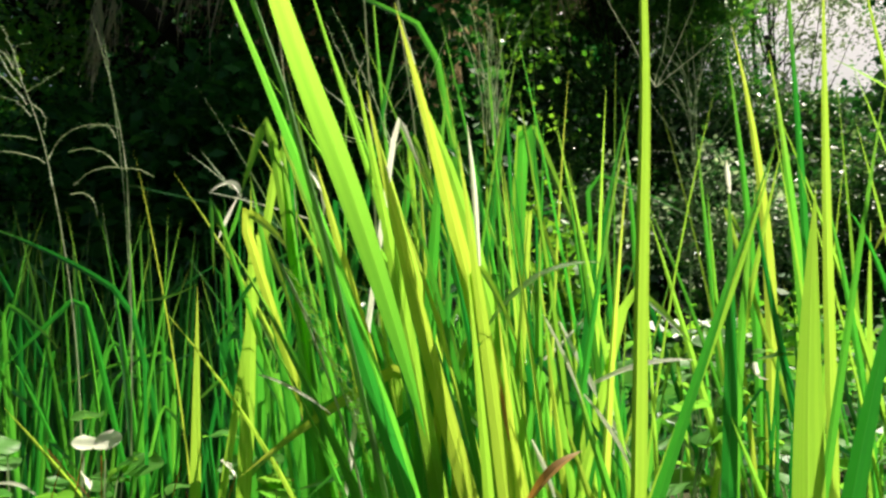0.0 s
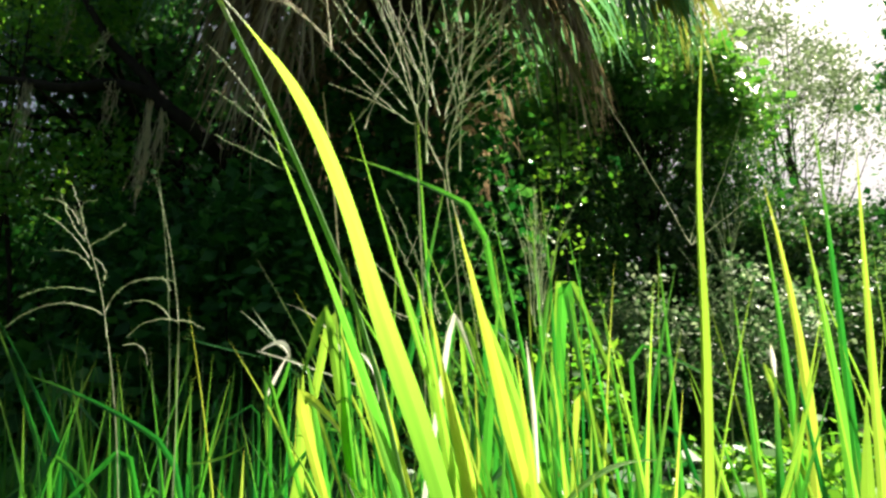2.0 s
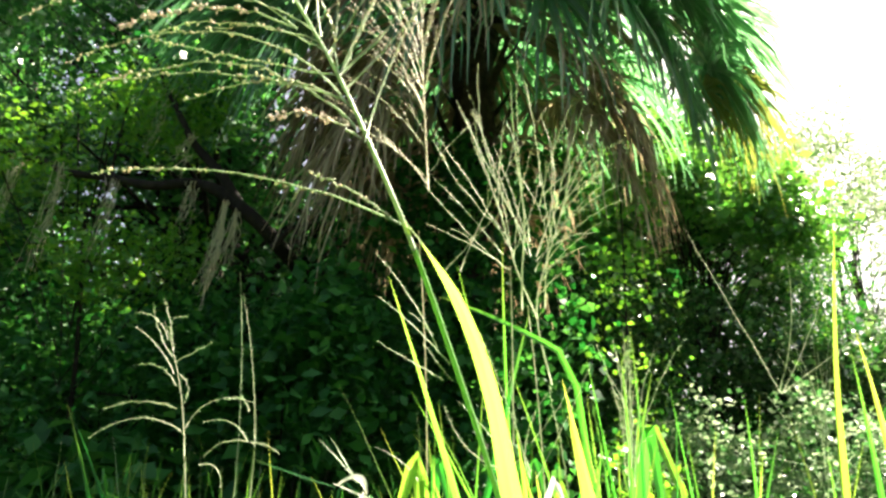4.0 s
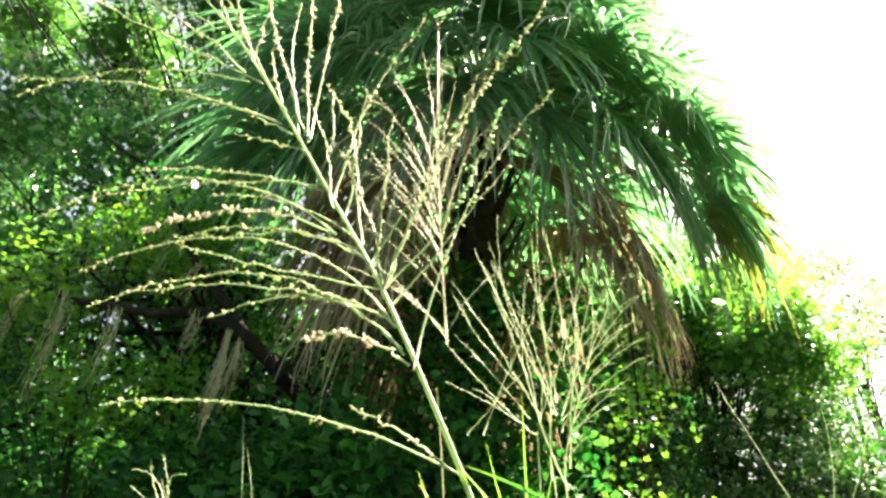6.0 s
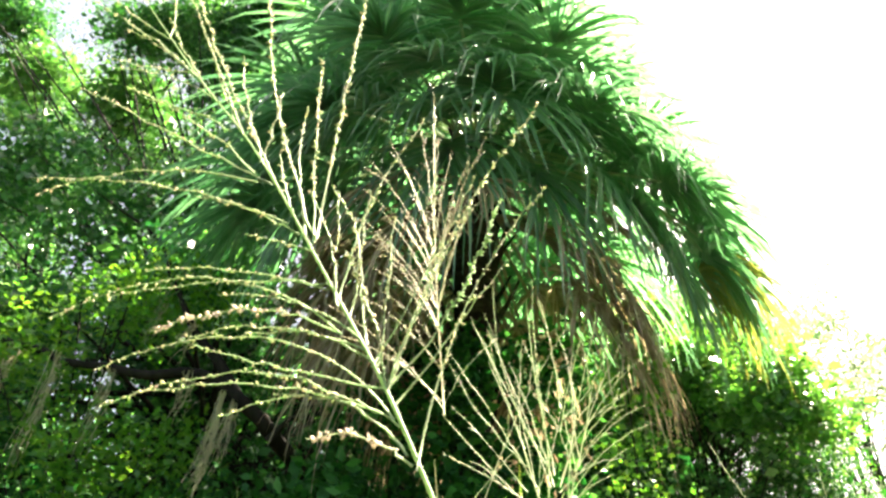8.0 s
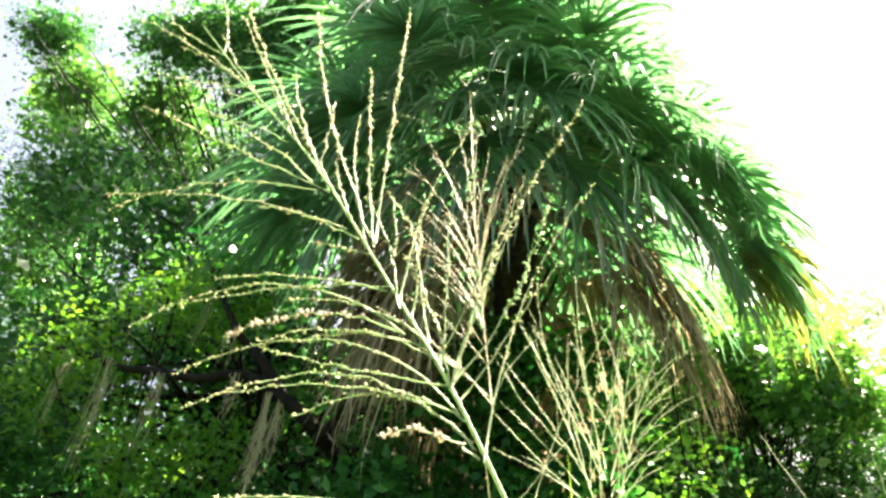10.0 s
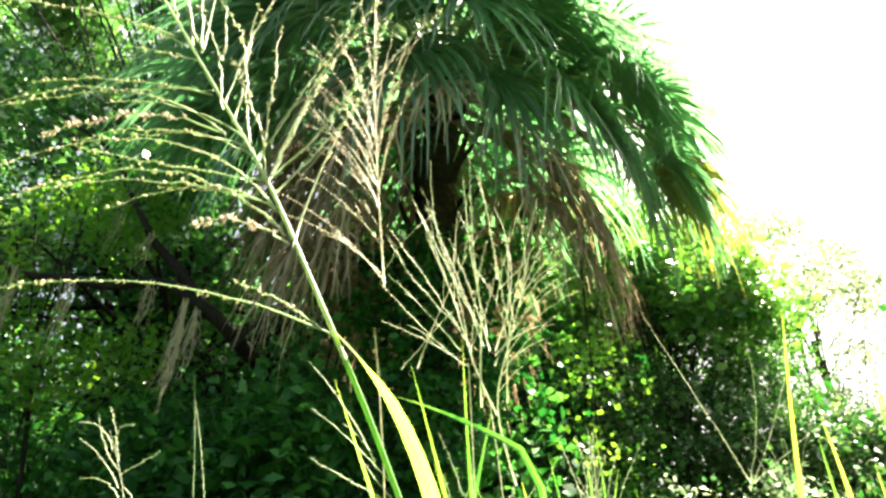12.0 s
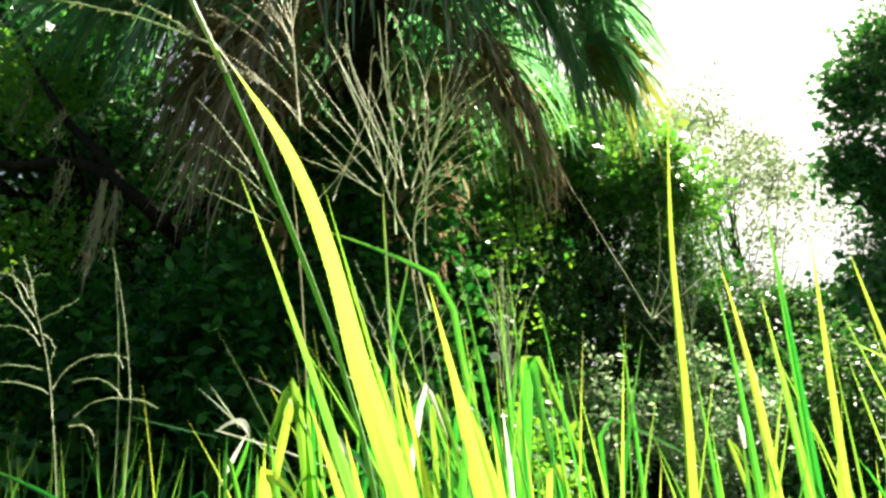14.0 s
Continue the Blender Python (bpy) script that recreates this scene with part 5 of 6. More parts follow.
spray(near_stalk, (-0.280, 0.452, 1.341), (-0.295, 0.451, 1.395), (-0.324, 0.450, 1.453), seed=30, thick=0.0008, seed_size=0.0042, every=0.0012)
spray(near_stalk, (-0.278, 0.452, 1.340), (-0.257, 0.476, 1.450), (-0.169, 0.500, 1.662), seed=31, thick=0.0008, seed_size=0.0042, every=0.0012)
spray(near_stalk, (-0.278, 0.452, 1.340), (-0.271, 0.461, 1.382), (-0.249, 0.470, 1.468), seed=32)
spray(near_stalk, (-0.253, 0.452, 1.283), (-0.218, 0.486, 1.457), (-0.163, 0.520, 1.575), seed=33)
spray(near_stalk, (-0.340, 0.452, 1.517), (-0.334, 0.451, 1.482), (-0.330, 0.450, 1.453), seed=34, seed_size=0.0036)
spray(near_stalk, (-0.204, 0.560, 1.163), (-0.211, 0.550, 1.174), (-0.228, 0.550, 1.188), seed=35, thick=0.0005, seed_size=0.0018, every=0.005, rough=0.0003)
spray(near_stalk, (-0.191, 0.570, 1.139), (-0.201, 0.560, 1.149), (-0.215, 0.560, 1.166), seed=36, thick=0.0005, seed_size=0.0018, every=0.005, rough=0.0003)
spray(near_stalk, (-0.193, 0.560, 1.150), (-0.219, 0.555, 1.174), (-0.253, 0.550, 1.200), seed=37, thick=0.0005, seed_size=0.0018, every=0.005, rough=0.0003)
spray(near_stalk, (-0.197, 0.560, 1.137), (-0.219, 0.555, 1.148), (-0.251, 0.550, 1.163), seed=38, thick=0.0005, seed_size=0.0018, every=0.005, rough=0.0003)
spray(near_stalk, (-0.207, 0.550, 1.169), (-0.229, 0.545, 1.202), (-0.257, 0.540, 1.233), seed=39, thick=0.0005, seed_size=0.0018, every=0.005, rough=0.0003)
spray(near_stalk, (-0.292, 0.452, 1.360), (-0.335, 0.451, 1.380), (-0.401, 0.450, 1.374), seed=40, every=0.0035)
spray(near_stalk, (-0.267, 0.452, 1.312), (-0.311, 0.451, 1.332), (-0.393, 0.450, 1.313), seed=41, every=0.0035)
spray(near_stalk, (-0.302, 0.452, 1.377), (-0.348, 0.451, 1.404), (-0.419, 0.450, 1.412), seed=42, every=0.0035)
spray(near_stalk, (-0.260, 0.452, 1.293), (-0.295, 0.451, 1.322), (-0.358, 0.450, 1.332), seed=43, every=0.0035)
spray(near_stalk, (-0.278, 0.452, 1.339), (-0.263, 0.451, 1.395), (-0.231, 0.450, 1.486), seed=44, every=0.0035)
spray(near_stalk, (-0.287, 0.452, 1.355), (-0.286, 0.451, 1.414), (-0.289, 0.450, 1.486), seed=45, every=0.0035)
spray(near_stalk, (-0.297, 0.452, 1.373), (-0.309, 0.451, 1.433), (-0.311, 0.450, 1.515), seed=46, every=0.0035)
spray(near_stalk, (-0.323, 0.452, 1.404), (-0.335, 0.451, 1.454), (-0.363, 0.450, 1.516), seed=47, every=0.0035)
spray(near_stalk, (-0.360, 0.452, 1.471), (-0.377, 0.451, 1.536), (-0.383, 0.450, 1.616), seed=48, every=0.0035)
spray(near_stalk, (-0.323, 0.452, 1.404), (-0.317, 0.469, 1.501), (-0.277, 0.485, 1.635), seed=50, every=0.0023, seed_size=0.0038)
spray(near_stalk, (-0.291, 0.452, 1.355), (-0.260, 0.462, 1.441), (-0.225, 0.473, 1.552), seed=52, every=0.0038, seed_size=0.0042)
spray(near_stalk, (-0.272, 0.452, 1.327), (-0.239, 0.461, 1.383), (-0.187, 0.470, 1.479), seed=55, every=0.0056, seed_size=0.0040)
spray(near_stalk, (-0.549, 0.452, 1.722), (-0.588, 0.451, 1.750), (-0.651, 0.450, 1.821), seed=61)
spray(near_stalk, (-0.477, 0.452, 1.632), (-0.522, 0.451, 1.693), (-0.558, 0.450, 1.756), seed=62)
spray(near_stalk, (-0.438, 0.452, 1.584), (-0.476, 0.451, 1.651), (-0.504, 0.450, 1.717), seed=63)
spray(near_stalk, (-0.510, 0.452, 1.669), (-0.553, 0.451, 1.678), (-0.604, 0.450, 1.691), seed=64)
spray(near_stalk, (-0.408, 0.452, 1.543), (-0.441, 0.451, 1.619), (-0.462, 0.450, 1.689), seed=65)
spray(near_stalk, (-0.374, 0.452, 1.494), (-0.392, 0.451, 1.536), (-0.399, 0.450, 1.588), seed=66)
spray(near_stalk, (-0.550, 0.452, 1.726), (-0.558, 0.451, 1.777), (-0.582, 0.450, 1.838), seed=67)
spray(near_stalk, (-0.278, 0.452, 1.340), (-0.243, 0.465, 1.404), (-0.206, 0.480, 1.526), seed=68, thick=0.0009, seed_size=0.0048, every=0.0009, start=0.35, seed_mat=SEED_GREEN)

pts = np.asarray(stalk_points)
ts = np.linspace(0, len(pts) - 1, 40)
near_line = np.stack([np.interp(ts, np.arange(len(pts)), pts[:, k]) for k in range(3)], 1)
for _ in range(2):
    near_line[1:-1] = (near_line[:-2] + 2 * near_line[1:-1] + near_line[2:]) / 4
fork_at = int(np.argmax(near_line[:, 2] > 1.20))
part("sheath", tube(near_line[: fork_at + 1], 0.0027, 0.0019, 7), SHEATH, near_stalk, "ribbed green leaf sheath")
part("stem", tube(near_line[fork_at:], 0.0018, 0.0007, 6), STEM, near_stalk)


def stalk(label, base, node_at, top, thick=0.0022, mat=None):
    ob = thing("flowering_grass_stalk", (base[0], base[1], 0), label, "grass stalk", "flowering stalks")
    low = (base[0], base[1], 0.0)
    part("stem", tube(bow(low, base, node_at, 14), thick, thick * 0.6, 6), mat or STEM, ob)
    return ob


tan_stalk = stalk("tall grass stalk with a dense tan flower head", (-0.321, 1.42, 1.262), (-0.362, 1.40, 1.60), None, mat=STEM_BROWN)
forked_stalk = stalk("grass stalk with an open forked flower head", (-0.088, 1.66, 1.233), (-0.125, 1.66, 1.521), None, mat=STEM_FRESH)
slim_stalk = stalk("slim grass stalk with a yellow-green flower head", (-0.149, 1.32, 1.247), (-0.163, 1.32, 1.497), None, mat=STEM_FRESH)
left_a = stalk("grass stalk with arching thin flower branches in shade", (-0.872, 1.73, 0.769), (-0.936, 1.73, 1.129), None, mat=STEM_FRESH)
part("axis", tube(bow((-0.936, 1.73, 1.12), (-0.985, 1.73, 1.30), (-1.06, 1.73, 1.46), 8), 0.0014, 0.0006, 5), STEM_FRESH, left_a)
left_b = stalk("grass stalk with drooping side branches in shade", (-0.755, 1.75, 0.819), (-0.773, 1.75, 1.164), None, mat=STEM_FRESH)
part("axis", tube(bow((-0.773, 1.75, 1.16), (-0.81, 1.75, 1.35), (-0.87, 1.75, 1.55), 8), 0.0012, 0.0006, 5), STEM_FRESH, left_b)
fine_stalk = stalk("several fine grass stalks with thin seed branches", (0.02, 1.38, 0.7), (-0.02, 1.36, 1.02), None, 0.0016, mat=STEM_FRESH)
spray(tan_stalk, (-0.389, 1.400, 2.028), (-0.469, 1.379, 2.154), (-0.582, 1.358, 2.264), seed=101, thick=0.0011, seed_size=0.0050, every=0.006, start=0.25, twigs=3, stem_mat=STEM_BROWN, seed_mat=SEED_BROWN)
spray(tan_stalk, (-0.389, 1.400, 2.033), (-0.465, 1.368, 2.195), (-0.574, 1.337, 2.345), seed=102, thick=0.0011, seed_size=0.0050, every=0.006, start=0.25, twigs=3, stem_mat=STEM_BROWN, seed_mat=SEED_BROWN)
spray(tan_stalk, (-0.379, 1.400, 1.946), (-0.463, 1.392, 2.067), (-0.584, 1.383, 2.172), seed=103, thick=0.0011, seed_size=0.0050, every=0.006, start=0.25, twigs=3, stem_mat=STEM_BROWN, seed_mat=SEED_BROWN)
spray(tan_stalk, (-0.372, 1.400, 1.886), (-0.438, 1.372, 1.966), (-0.531, 1.345, 2.025), seed=104, thick=0.0011, seed_size=0.0050, every=0.006, start=0.25, twigs=3, stem_mat=STEM_BROWN, seed_mat=SEED_BROWN)
spray(tan_stalk, (-0.365, 1.400, 1.829), (-0.422, 1.365, 1.902), (-0.501, 1.331, 1.953), seed=105, thick=0.0011, seed_size=0.0050, every=0.006, start=0.25, twigs=3, stem_mat=STEM_BROWN, seed_mat=SEED_BROWN)
spray(tan_stalk, (-0.392, 1.400, 2.057), (-0.452, 1.392, 2.259), (-0.540, 1.384, 2.457), seed=106, thick=0.0011, seed_size=0.0050, every=0.006, start=0.25, twigs=3, stem_mat=STEM_BROWN, seed_mat=SEED_BROWN)
spray(tan_stalk, (-0.393, 1.400, 2.073), (-0.442, 1.433, 2.254), (-0.509, 1.467, 2.427), seed=107, thick=0.0011, seed_size=0.0050, every=0.006, start=0.25, twigs=3, stem_mat=STEM_BROWN, seed_mat=SEED_BROWN)
spray(tan_stalk, (-0.399, 1.400, 2.141), (-0.434, 1.424, 2.361), (-0.480, 1.448, 2.580), seed=108, thick=0.0011, seed_size=0.0050, every=0.006, start=0.25, twigs=3, stem_mat=STEM_BROWN, seed_mat=SEED_BROWN)
spray(tan_stalk, (-0.413, 1.400, 2.314), (-0.428, 1.421, 2.512), (-0.444, 1.442, 2.697), seed=109, thick=0.0011, seed_size=0.0050, every=0.006, start=0.25, twigs=3, stem_mat=STEM_BROWN, seed_mat=SEED_BROWN)
spray(tan_stalk, (-0.406, 1.400, 2.212), (-0.407, 1.378, 2.348), (-0.406, 1.356, 2.461), seed=110, thick=0.0011, seed_size=0.0050, every=0.006, start=0.25, twigs=3, stem_mat=STEM_BROWN, seed_mat=SEED_BROWN)
spray(tan_stalk, (-0.398, 1.400, 2.124), (-0.390, 1.403, 2.292), (-0.373, 1.406, 2.445), seed=111, thick=0.0011, seed_size=0.0050, every=0.006, start=0.25, twigs=3, stem_mat=STEM_BROWN, seed_mat=SEED_BROWN)
spray(tan_stalk, (-0.391, 1.400, 2.049), (-0.367, 1.382, 2.210), (-0.329, 1.364, 2.354), seed=112, thick=0.0011, seed_size=0.0050, every=0.006, start=0.25, twigs=3, stem_mat=STEM_BROWN, seed_mat=SEED_BROWN)
spray(tan_stalk, (-0.391, 1.400, 2.049), (-0.346, 1.374, 2.247), (-0.278, 1.348, 2.433), seed=113, thick=0.0011, seed_size=0.0050, every=0.006, start=0.25, twigs=3, stem_mat=STEM_BROWN, seed_mat=SEED_BROWN)
spray(tan_stalk, (-0.361, 1.400, 1.794), (-0.444, 1.368, 1.882), (-0.562, 1.337, 1.951), seed=114, thick=0.0011, seed_size=0.0050, every=0.006, start=0.25, twigs=3, stem_mat=STEM_BROWN, seed_mat=SEED_BROWN)
spray(tan_stalk, (-0.352, 1.400, 1.720), (-0.446, 1.377, 1.795), (-0.580, 1.354, 1.851), seed=115, thick=0.0011, seed_size=0.0050, every=0.006, start=0.25, twigs=3, stem_mat=STEM_BROWN, seed_mat=SEED_BROWN)
spray(tan_stalk, (-0.350, 1.400, 1.707), (-0.473, 1.434, 1.852), (-0.660, 1.468, 1.994), seed=116, thick=0.0011, seed_size=0.0050, every=0.006, start=0.25, twigs=3, stem_mat=STEM_BROWN, seed_mat=SEED_BROWN)
spray(tan_stalk, (-0.389, 1.400, 2.025), (-0.438, 1.426, 2.158), (-0.507, 1.453, 2.277), seed=117, thick=0.0011, seed_size=0.0050, every=0.006, start=0.25, twigs=3, stem_mat=STEM_BROWN, seed_mat=SEED_BROWN)
spray(tan_stalk, (-0.379, 1.400, 1.946), (-0.453, 1.425, 2.114), (-0.560, 1.449, 2.276), seed=118, thick=0.0011, seed_size=0.0050, every=0.006, start=0.25, twigs=3, stem_mat=STEM_BROWN, seed_mat=SEED_BROWN)
spray(tan_stalk, (-0.372, 1.400, 1.886), (-0.431, 1.424, 2.006), (-0.515, 1.448, 2.111), seed=119, thick=0.0011, seed_size=0.0050, every=0.006, start=0.25, twigs=3, stem_mat=STEM_BROWN, seed_mat=SEED_BROWN)
spray(tan_stalk, (-0.378, 1.400, 1.931), (-0.360, 1.375, 2.044), (-0.333, 1.351, 2.136), seed=120, thick=0.0011, seed_size=0.0050, every=0.006, start=0.25, twigs=3, stem_mat=STEM_BROWN, seed_mat=SEED_BROWN)
spray(tan_stalk, (-0.378, 1.400, 1.931), (-0.347, 1.385, 2.108), (-0.299, 1.370, 2.272), seed=121, thick=0.0011, seed_size=0.0050, every=0.006, start=0.25, twigs=3, stem_mat=STEM_BROWN, seed_mat=SEED_BROWN)
spray(tan_stalk, (-0.381, 1.400, 1.962), (-0.417, 1.410, 2.078), (-0.465, 1.420, 2.176), seed=122, thick=0.0011, seed_size=0.0050, every=0.006, start=0.25, twigs=3, stem_mat=STEM_BROWN, seed_mat=SEED_BROWN)
spray(tan_stalk, (-0.387, 1.400, 2.009), (-0.380, 1.419, 2.159), (-0.363, 1.437, 2.295), seed=123, thick=0.0011, seed_size=0.0050, every=0.006, start=0.25, twigs=3, stem_mat=STEM_BROWN, seed_mat=SEED_BROWN)
spray(tan_stalk, (-0.374, 1.400, 1.901), (-0.453, 1.428, 2.050), (-0.568, 1.457, 2.190), seed=124, thick=0.0011, seed_size=0.0050, every=0.006, start=0.25, twigs=3, stem_mat=STEM_BROWN, seed_mat=SEED_BROWN)
spray(forked_stalk, (-0.112, 1.450, 1.568), (-0.075, 1.473, 1.758), (-0.111, 1.496, 1.948), seed=125, thick=0.0012, seed_size=0.0050, every=0.010, start=0.3, twigs=1, seed_mat=SEED, stem_mat=STEM_FRESH)
spray(forked_stalk, (-0.112, 1.450, 1.568), (-0.064, 1.425, 1.677), (0.028, 1.400, 1.754), seed=126, thick=0.0012, seed_size=0.0050, every=0.010, start=0.3, twigs=1, seed_mat=SEED, stem_mat=STEM_FRESH)
spray(forked_stalk, (-0.113, 1.450, 1.535), (-0.052, 1.456, 1.653), (0.026, 1.463, 1.743), seed=127, thick=0.0012, seed_size=0.0050, every=0.010, start=0.3, twigs=1, seed_mat=SEED, stem_mat=STEM_FRESH)
spray(forked_stalk, (-0.123, 1.450, 1.568), (-0.166, 1.460, 1.712), (-0.215, 1.471, 1.847), seed=128, thick=0.0012, seed_size=0.0050, every=0.010, start=0.3, twigs=1, seed_mat=SEED, stem_mat=STEM_FRESH)
spray(forked_stalk, (-0.155, 1.450, 1.647), (-0.226, 1.450, 1.783), (-0.306, 1.451, 1.951), seed=129, thick=0.0012, seed_size=0.0050, every=0.010, start=0.3, twigs=1, seed_mat=SEED, stem_mat=STEM_FRESH)
spray(forked_stalk, (-0.108, 1.450, 1.685), (-0.082, 1.431, 1.804), (-0.041, 1.411, 1.931), seed=130, thick=0.0012, seed_size=0.0050, every=0.010, start=0.3, twigs=1, seed_mat=SEED, stem_mat=STEM_FRESH)
spray(forked_stalk, (-0.098, 1.450, 1.649), (-0.035, 1.448, 1.761), (0.053, 1.447, 1.840), seed=131, thick=0.0012, seed_size=0.0050, every=0.010, start=0.3, twigs=1, seed_mat=SEED, stem_mat=STEM_FRESH)
spray(forked_stalk, (-0.107, 1.450, 1.735), (-0.122, 1.425, 1.855), (-0.151, 1.401, 1.984), seed=132, thick=0.0012, seed_size=0.0050, every=0.010, start=0.3, twigs=1, seed_mat=SEED, stem_mat=STEM_FRESH)
spray(forked_stalk, (-0.102, 1.450, 1.711), (-0.009, 1.476, 1.855), (0.012, 1.502, 1.954), seed=133, thick=0.0012, seed_size=0.0050, every=0.010, start=0.3, twigs=1, seed_mat=SEED, stem_mat=STEM_FRESH)
spray(forked_stalk, (-0.112, 1.450, 1.558), (-0.041, 1.472, 1.624), (0.019, 1.494, 1.645), seed=134, thick=0.0012, seed_size=0.0050, every=0.010, start=0.3, twigs=1, seed_mat=SEED, stem_mat=STEM_FRESH)
part("axis", tube(smooth_line([(-0.084, 1.660, 1.515), (-0.084, 1.660, 1.647), (-0.070, 1.660, 1.744), (-0.043, 1.660, 1.878), (0.005, 1.660, 2.074)], 14), 0.0018, 0.0008, 5), STEM_FRESH, forked_stalk)
spray(slim_stalk, (-0.159, 1.320, 1.529), (-0.254, 1.313, 1.675), (-0.337, 1.306, 1.791), seed=135, thick=0.0010, seed_size=0.0050, every=0.009, start=0.3, twigs=1, stem_mat=STEM_FRESH)
spray(slim_stalk, (-0.179, 1.320, 1.498), (-0.261, 1.298, 1.571), (-0.337, 1.276, 1.646), seed=136, thick=0.0010, seed_size=0.0050, every=0.009, start=0.3, twigs=1, stem_mat=STEM_FRESH)
spray(slim_stalk, (-0.343, 1.320, 1.677), (-0.303, 1.335, 1.767), (-0.237, 1.349, 1.848), seed=137, thick=0.0010, seed_size=0.0050, every=0.009, start=0.3, twigs=1, stem_mat=STEM_FRESH)
spray(slim_stalk, (-0.290, 1.320, 1.484), (-0.241, 1.314, 1.545), (-0.177, 1.309, 1.620), seed=138, thick=0.0010, seed_size=0.0050, every=0.009, start=0.3, twigs=1, stem_mat=STEM_FRESH)
spray(slim_stalk, (-0.134, 1.320, 1.529), (-0.189, 1.333, 1.685), (-0.261, 1.346, 1.866), seed=139, thick=0.0010, seed_size=0.0050, every=0.009, start=0.3, twigs=1, stem_mat=STEM_FRESH)
spray(slim_stalk, (-0.128, 1.320, 1.551), (-0.156, 1.331, 1.757), (-0.165, 1.342, 1.991), seed=140, thick=0.0010, seed_size=0.0050, every=0.009, start=0.3, twigs=1, stem_mat=STEM_FRESH)
spray(slim_stalk, (-0.260, 1.320, 1.485), (-0.189, 1.311, 1.676), (-0.099, 1.301, 1.844), seed=141, thick=0.0010, seed_size=0.0050, every=0.009, start=0.3, twigs=1, stem_mat=STEM_FRESH)
spray(slim_stalk, (-0.143, 1.320, 1.571), (-0.222, 1.305, 1.744), (-0.248, 1.290, 1.944), seed=142, thick=0.0010, seed_size=0.0050, every=0.009, start=0.3, twigs=1, stem_mat=STEM_FRESH)
part("axis", tube(smooth_line([(-0.138, 1.300, 1.407), (-0.144, 1.300, 1.468), (-0.134, 1.300, 1.595), (-0.161, 1.300, 1.712), (-0.179, 1.300, 1.910)], 14), 0.0018, 0.0008, 5), STEM_FRESH, slim_stalk)
part("axis", tube(smooth_line([(-0.348, 1.400, 1.694), (-0.367, 1.400, 1.843), (-0.387, 1.400, 2.009), (-0.404, 1.400, 2.194), (-0.422, 1.400, 2.423), (-0.436, 1.400, 2.651)], 14), 0.002, 0.0007, 5), STEM_BROWN, tan_stalk)
spray(forked_stalk, (-0.101, 1.450, 1.526), (-0.057, 1.455, 1.570), (-0.005, 1.460, 1.600), seed=143, thick=0.0012, seed_size=0.0050, every=0.010, start=0.3, twigs=1, seed_mat=SEED, stem_mat=STEM_FRESH)
spray(forked_stalk, (-0.097, 1.450, 1.517), (-0.039, 1.447, 1.595), (0.026, 1.443, 1.651), seed=144, thick=0.0012, seed_size=0.0050, every=0.010, start=0.3, twigs=1, seed_mat=SEED, stem_mat=STEM_FRESH)
spray(forked_stalk, (-0.085, 1.450, 1.563), (-0.012, 1.433, 1.647), (0.071, 1.416, 1.693), seed=145, thick=0.0012, seed_size=0.0050, every=0.010, start=0.3, twigs=1, seed_mat=SEED, stem_mat=STEM_FRESH)
spray(forked_stalk, (-0.110, 1.450, 1.472), (-0.084, 1.440, 1.505), (-0.054, 1.431, 1.530), seed=146, thick=0.0012, seed_size=0.0050, every=0.010, start=0.3, twigs=1, seed_mat=SEED, stem_mat=STEM_FRESH)
spray(forked_stalk, (-0.074, 1.450, 1.611), (-0.009, 1.466, 1.697), (0.071, 1.481, 1.758), seed=147, thick=0.0012, seed_size=0.0050, every=0.010, start=0.3, twigs=1, seed_mat=SEED, stem_mat=STEM_FRESH)
spray(forked_stalk, (-0.065, 1.450, 1.660), (-0.015, 1.427, 1.719), (0.046, 1.404, 1.773), seed=148, thick=0.0012, seed_size=0.0050, every=0.010, start=0.3, twigs=1, seed_mat=SEED, stem_mat=STEM_FRESH)
spray(forked_stalk, (-0.088, 1.450, 1.554), (-0.105, 1.427, 1.659), (-0.166, 1.405, 1.748), seed=149, thick=0.0012, seed_size=0.0050, every=0.010, start=0.3, twigs=1, seed_mat=SEED, stem_mat=STEM_FRESH)
spray(forked_stalk, (-0.079, 1.450, 1.601), (-0.096, 1.456, 1.703), (-0.110, 1.463, 1.800), seed=150, thick=0.0012, seed_size=0.0050, every=0.010, start=0.3, twigs=1, seed_mat=SEED, stem_mat=STEM_FRESH)
spray(forked_stalk, (-0.060, 1.450, 1.669), (-0.045, 1.439, 1.766), (-0.058, 1.428, 1.890), seed=151, thick=0.0012, seed_size=0.0050, every=0.010, start=0.3, twigs=1, seed_mat=SEED, stem_mat=STEM_FRESH)
spray(forked_stalk, (-0.053, 1.450, 1.700), (-0.016, 1.452, 1.794), (0.035, 1.453, 1.894), seed=152, thick=0.0012, seed_size=0.0050, every=0.010, start=0.3, twigs=1, seed_mat=SEED, stem_mat=STEM_FRESH)
spray(forked_stalk, (-0.070, 1.450, 1.620), (-0.082, 1.449, 1.730), (-0.072, 1.447, 1.879), seed=153, thick=0.0012, seed_size=0.0050, every=0.010, start=0.3, twigs=1, seed_mat=SEED, stem_mat=STEM_FRESH)
spray(forked_stalk, (-0.055, 1.450, 1.689), (0.011, 1.442, 1.789), (0.079, 1.434, 1.854), seed=154, thick=0.0012, seed_size=0.0050, every=0.010, start=0.3, twigs=1, seed_mat=SEED, stem_mat=STEM_FRESH)
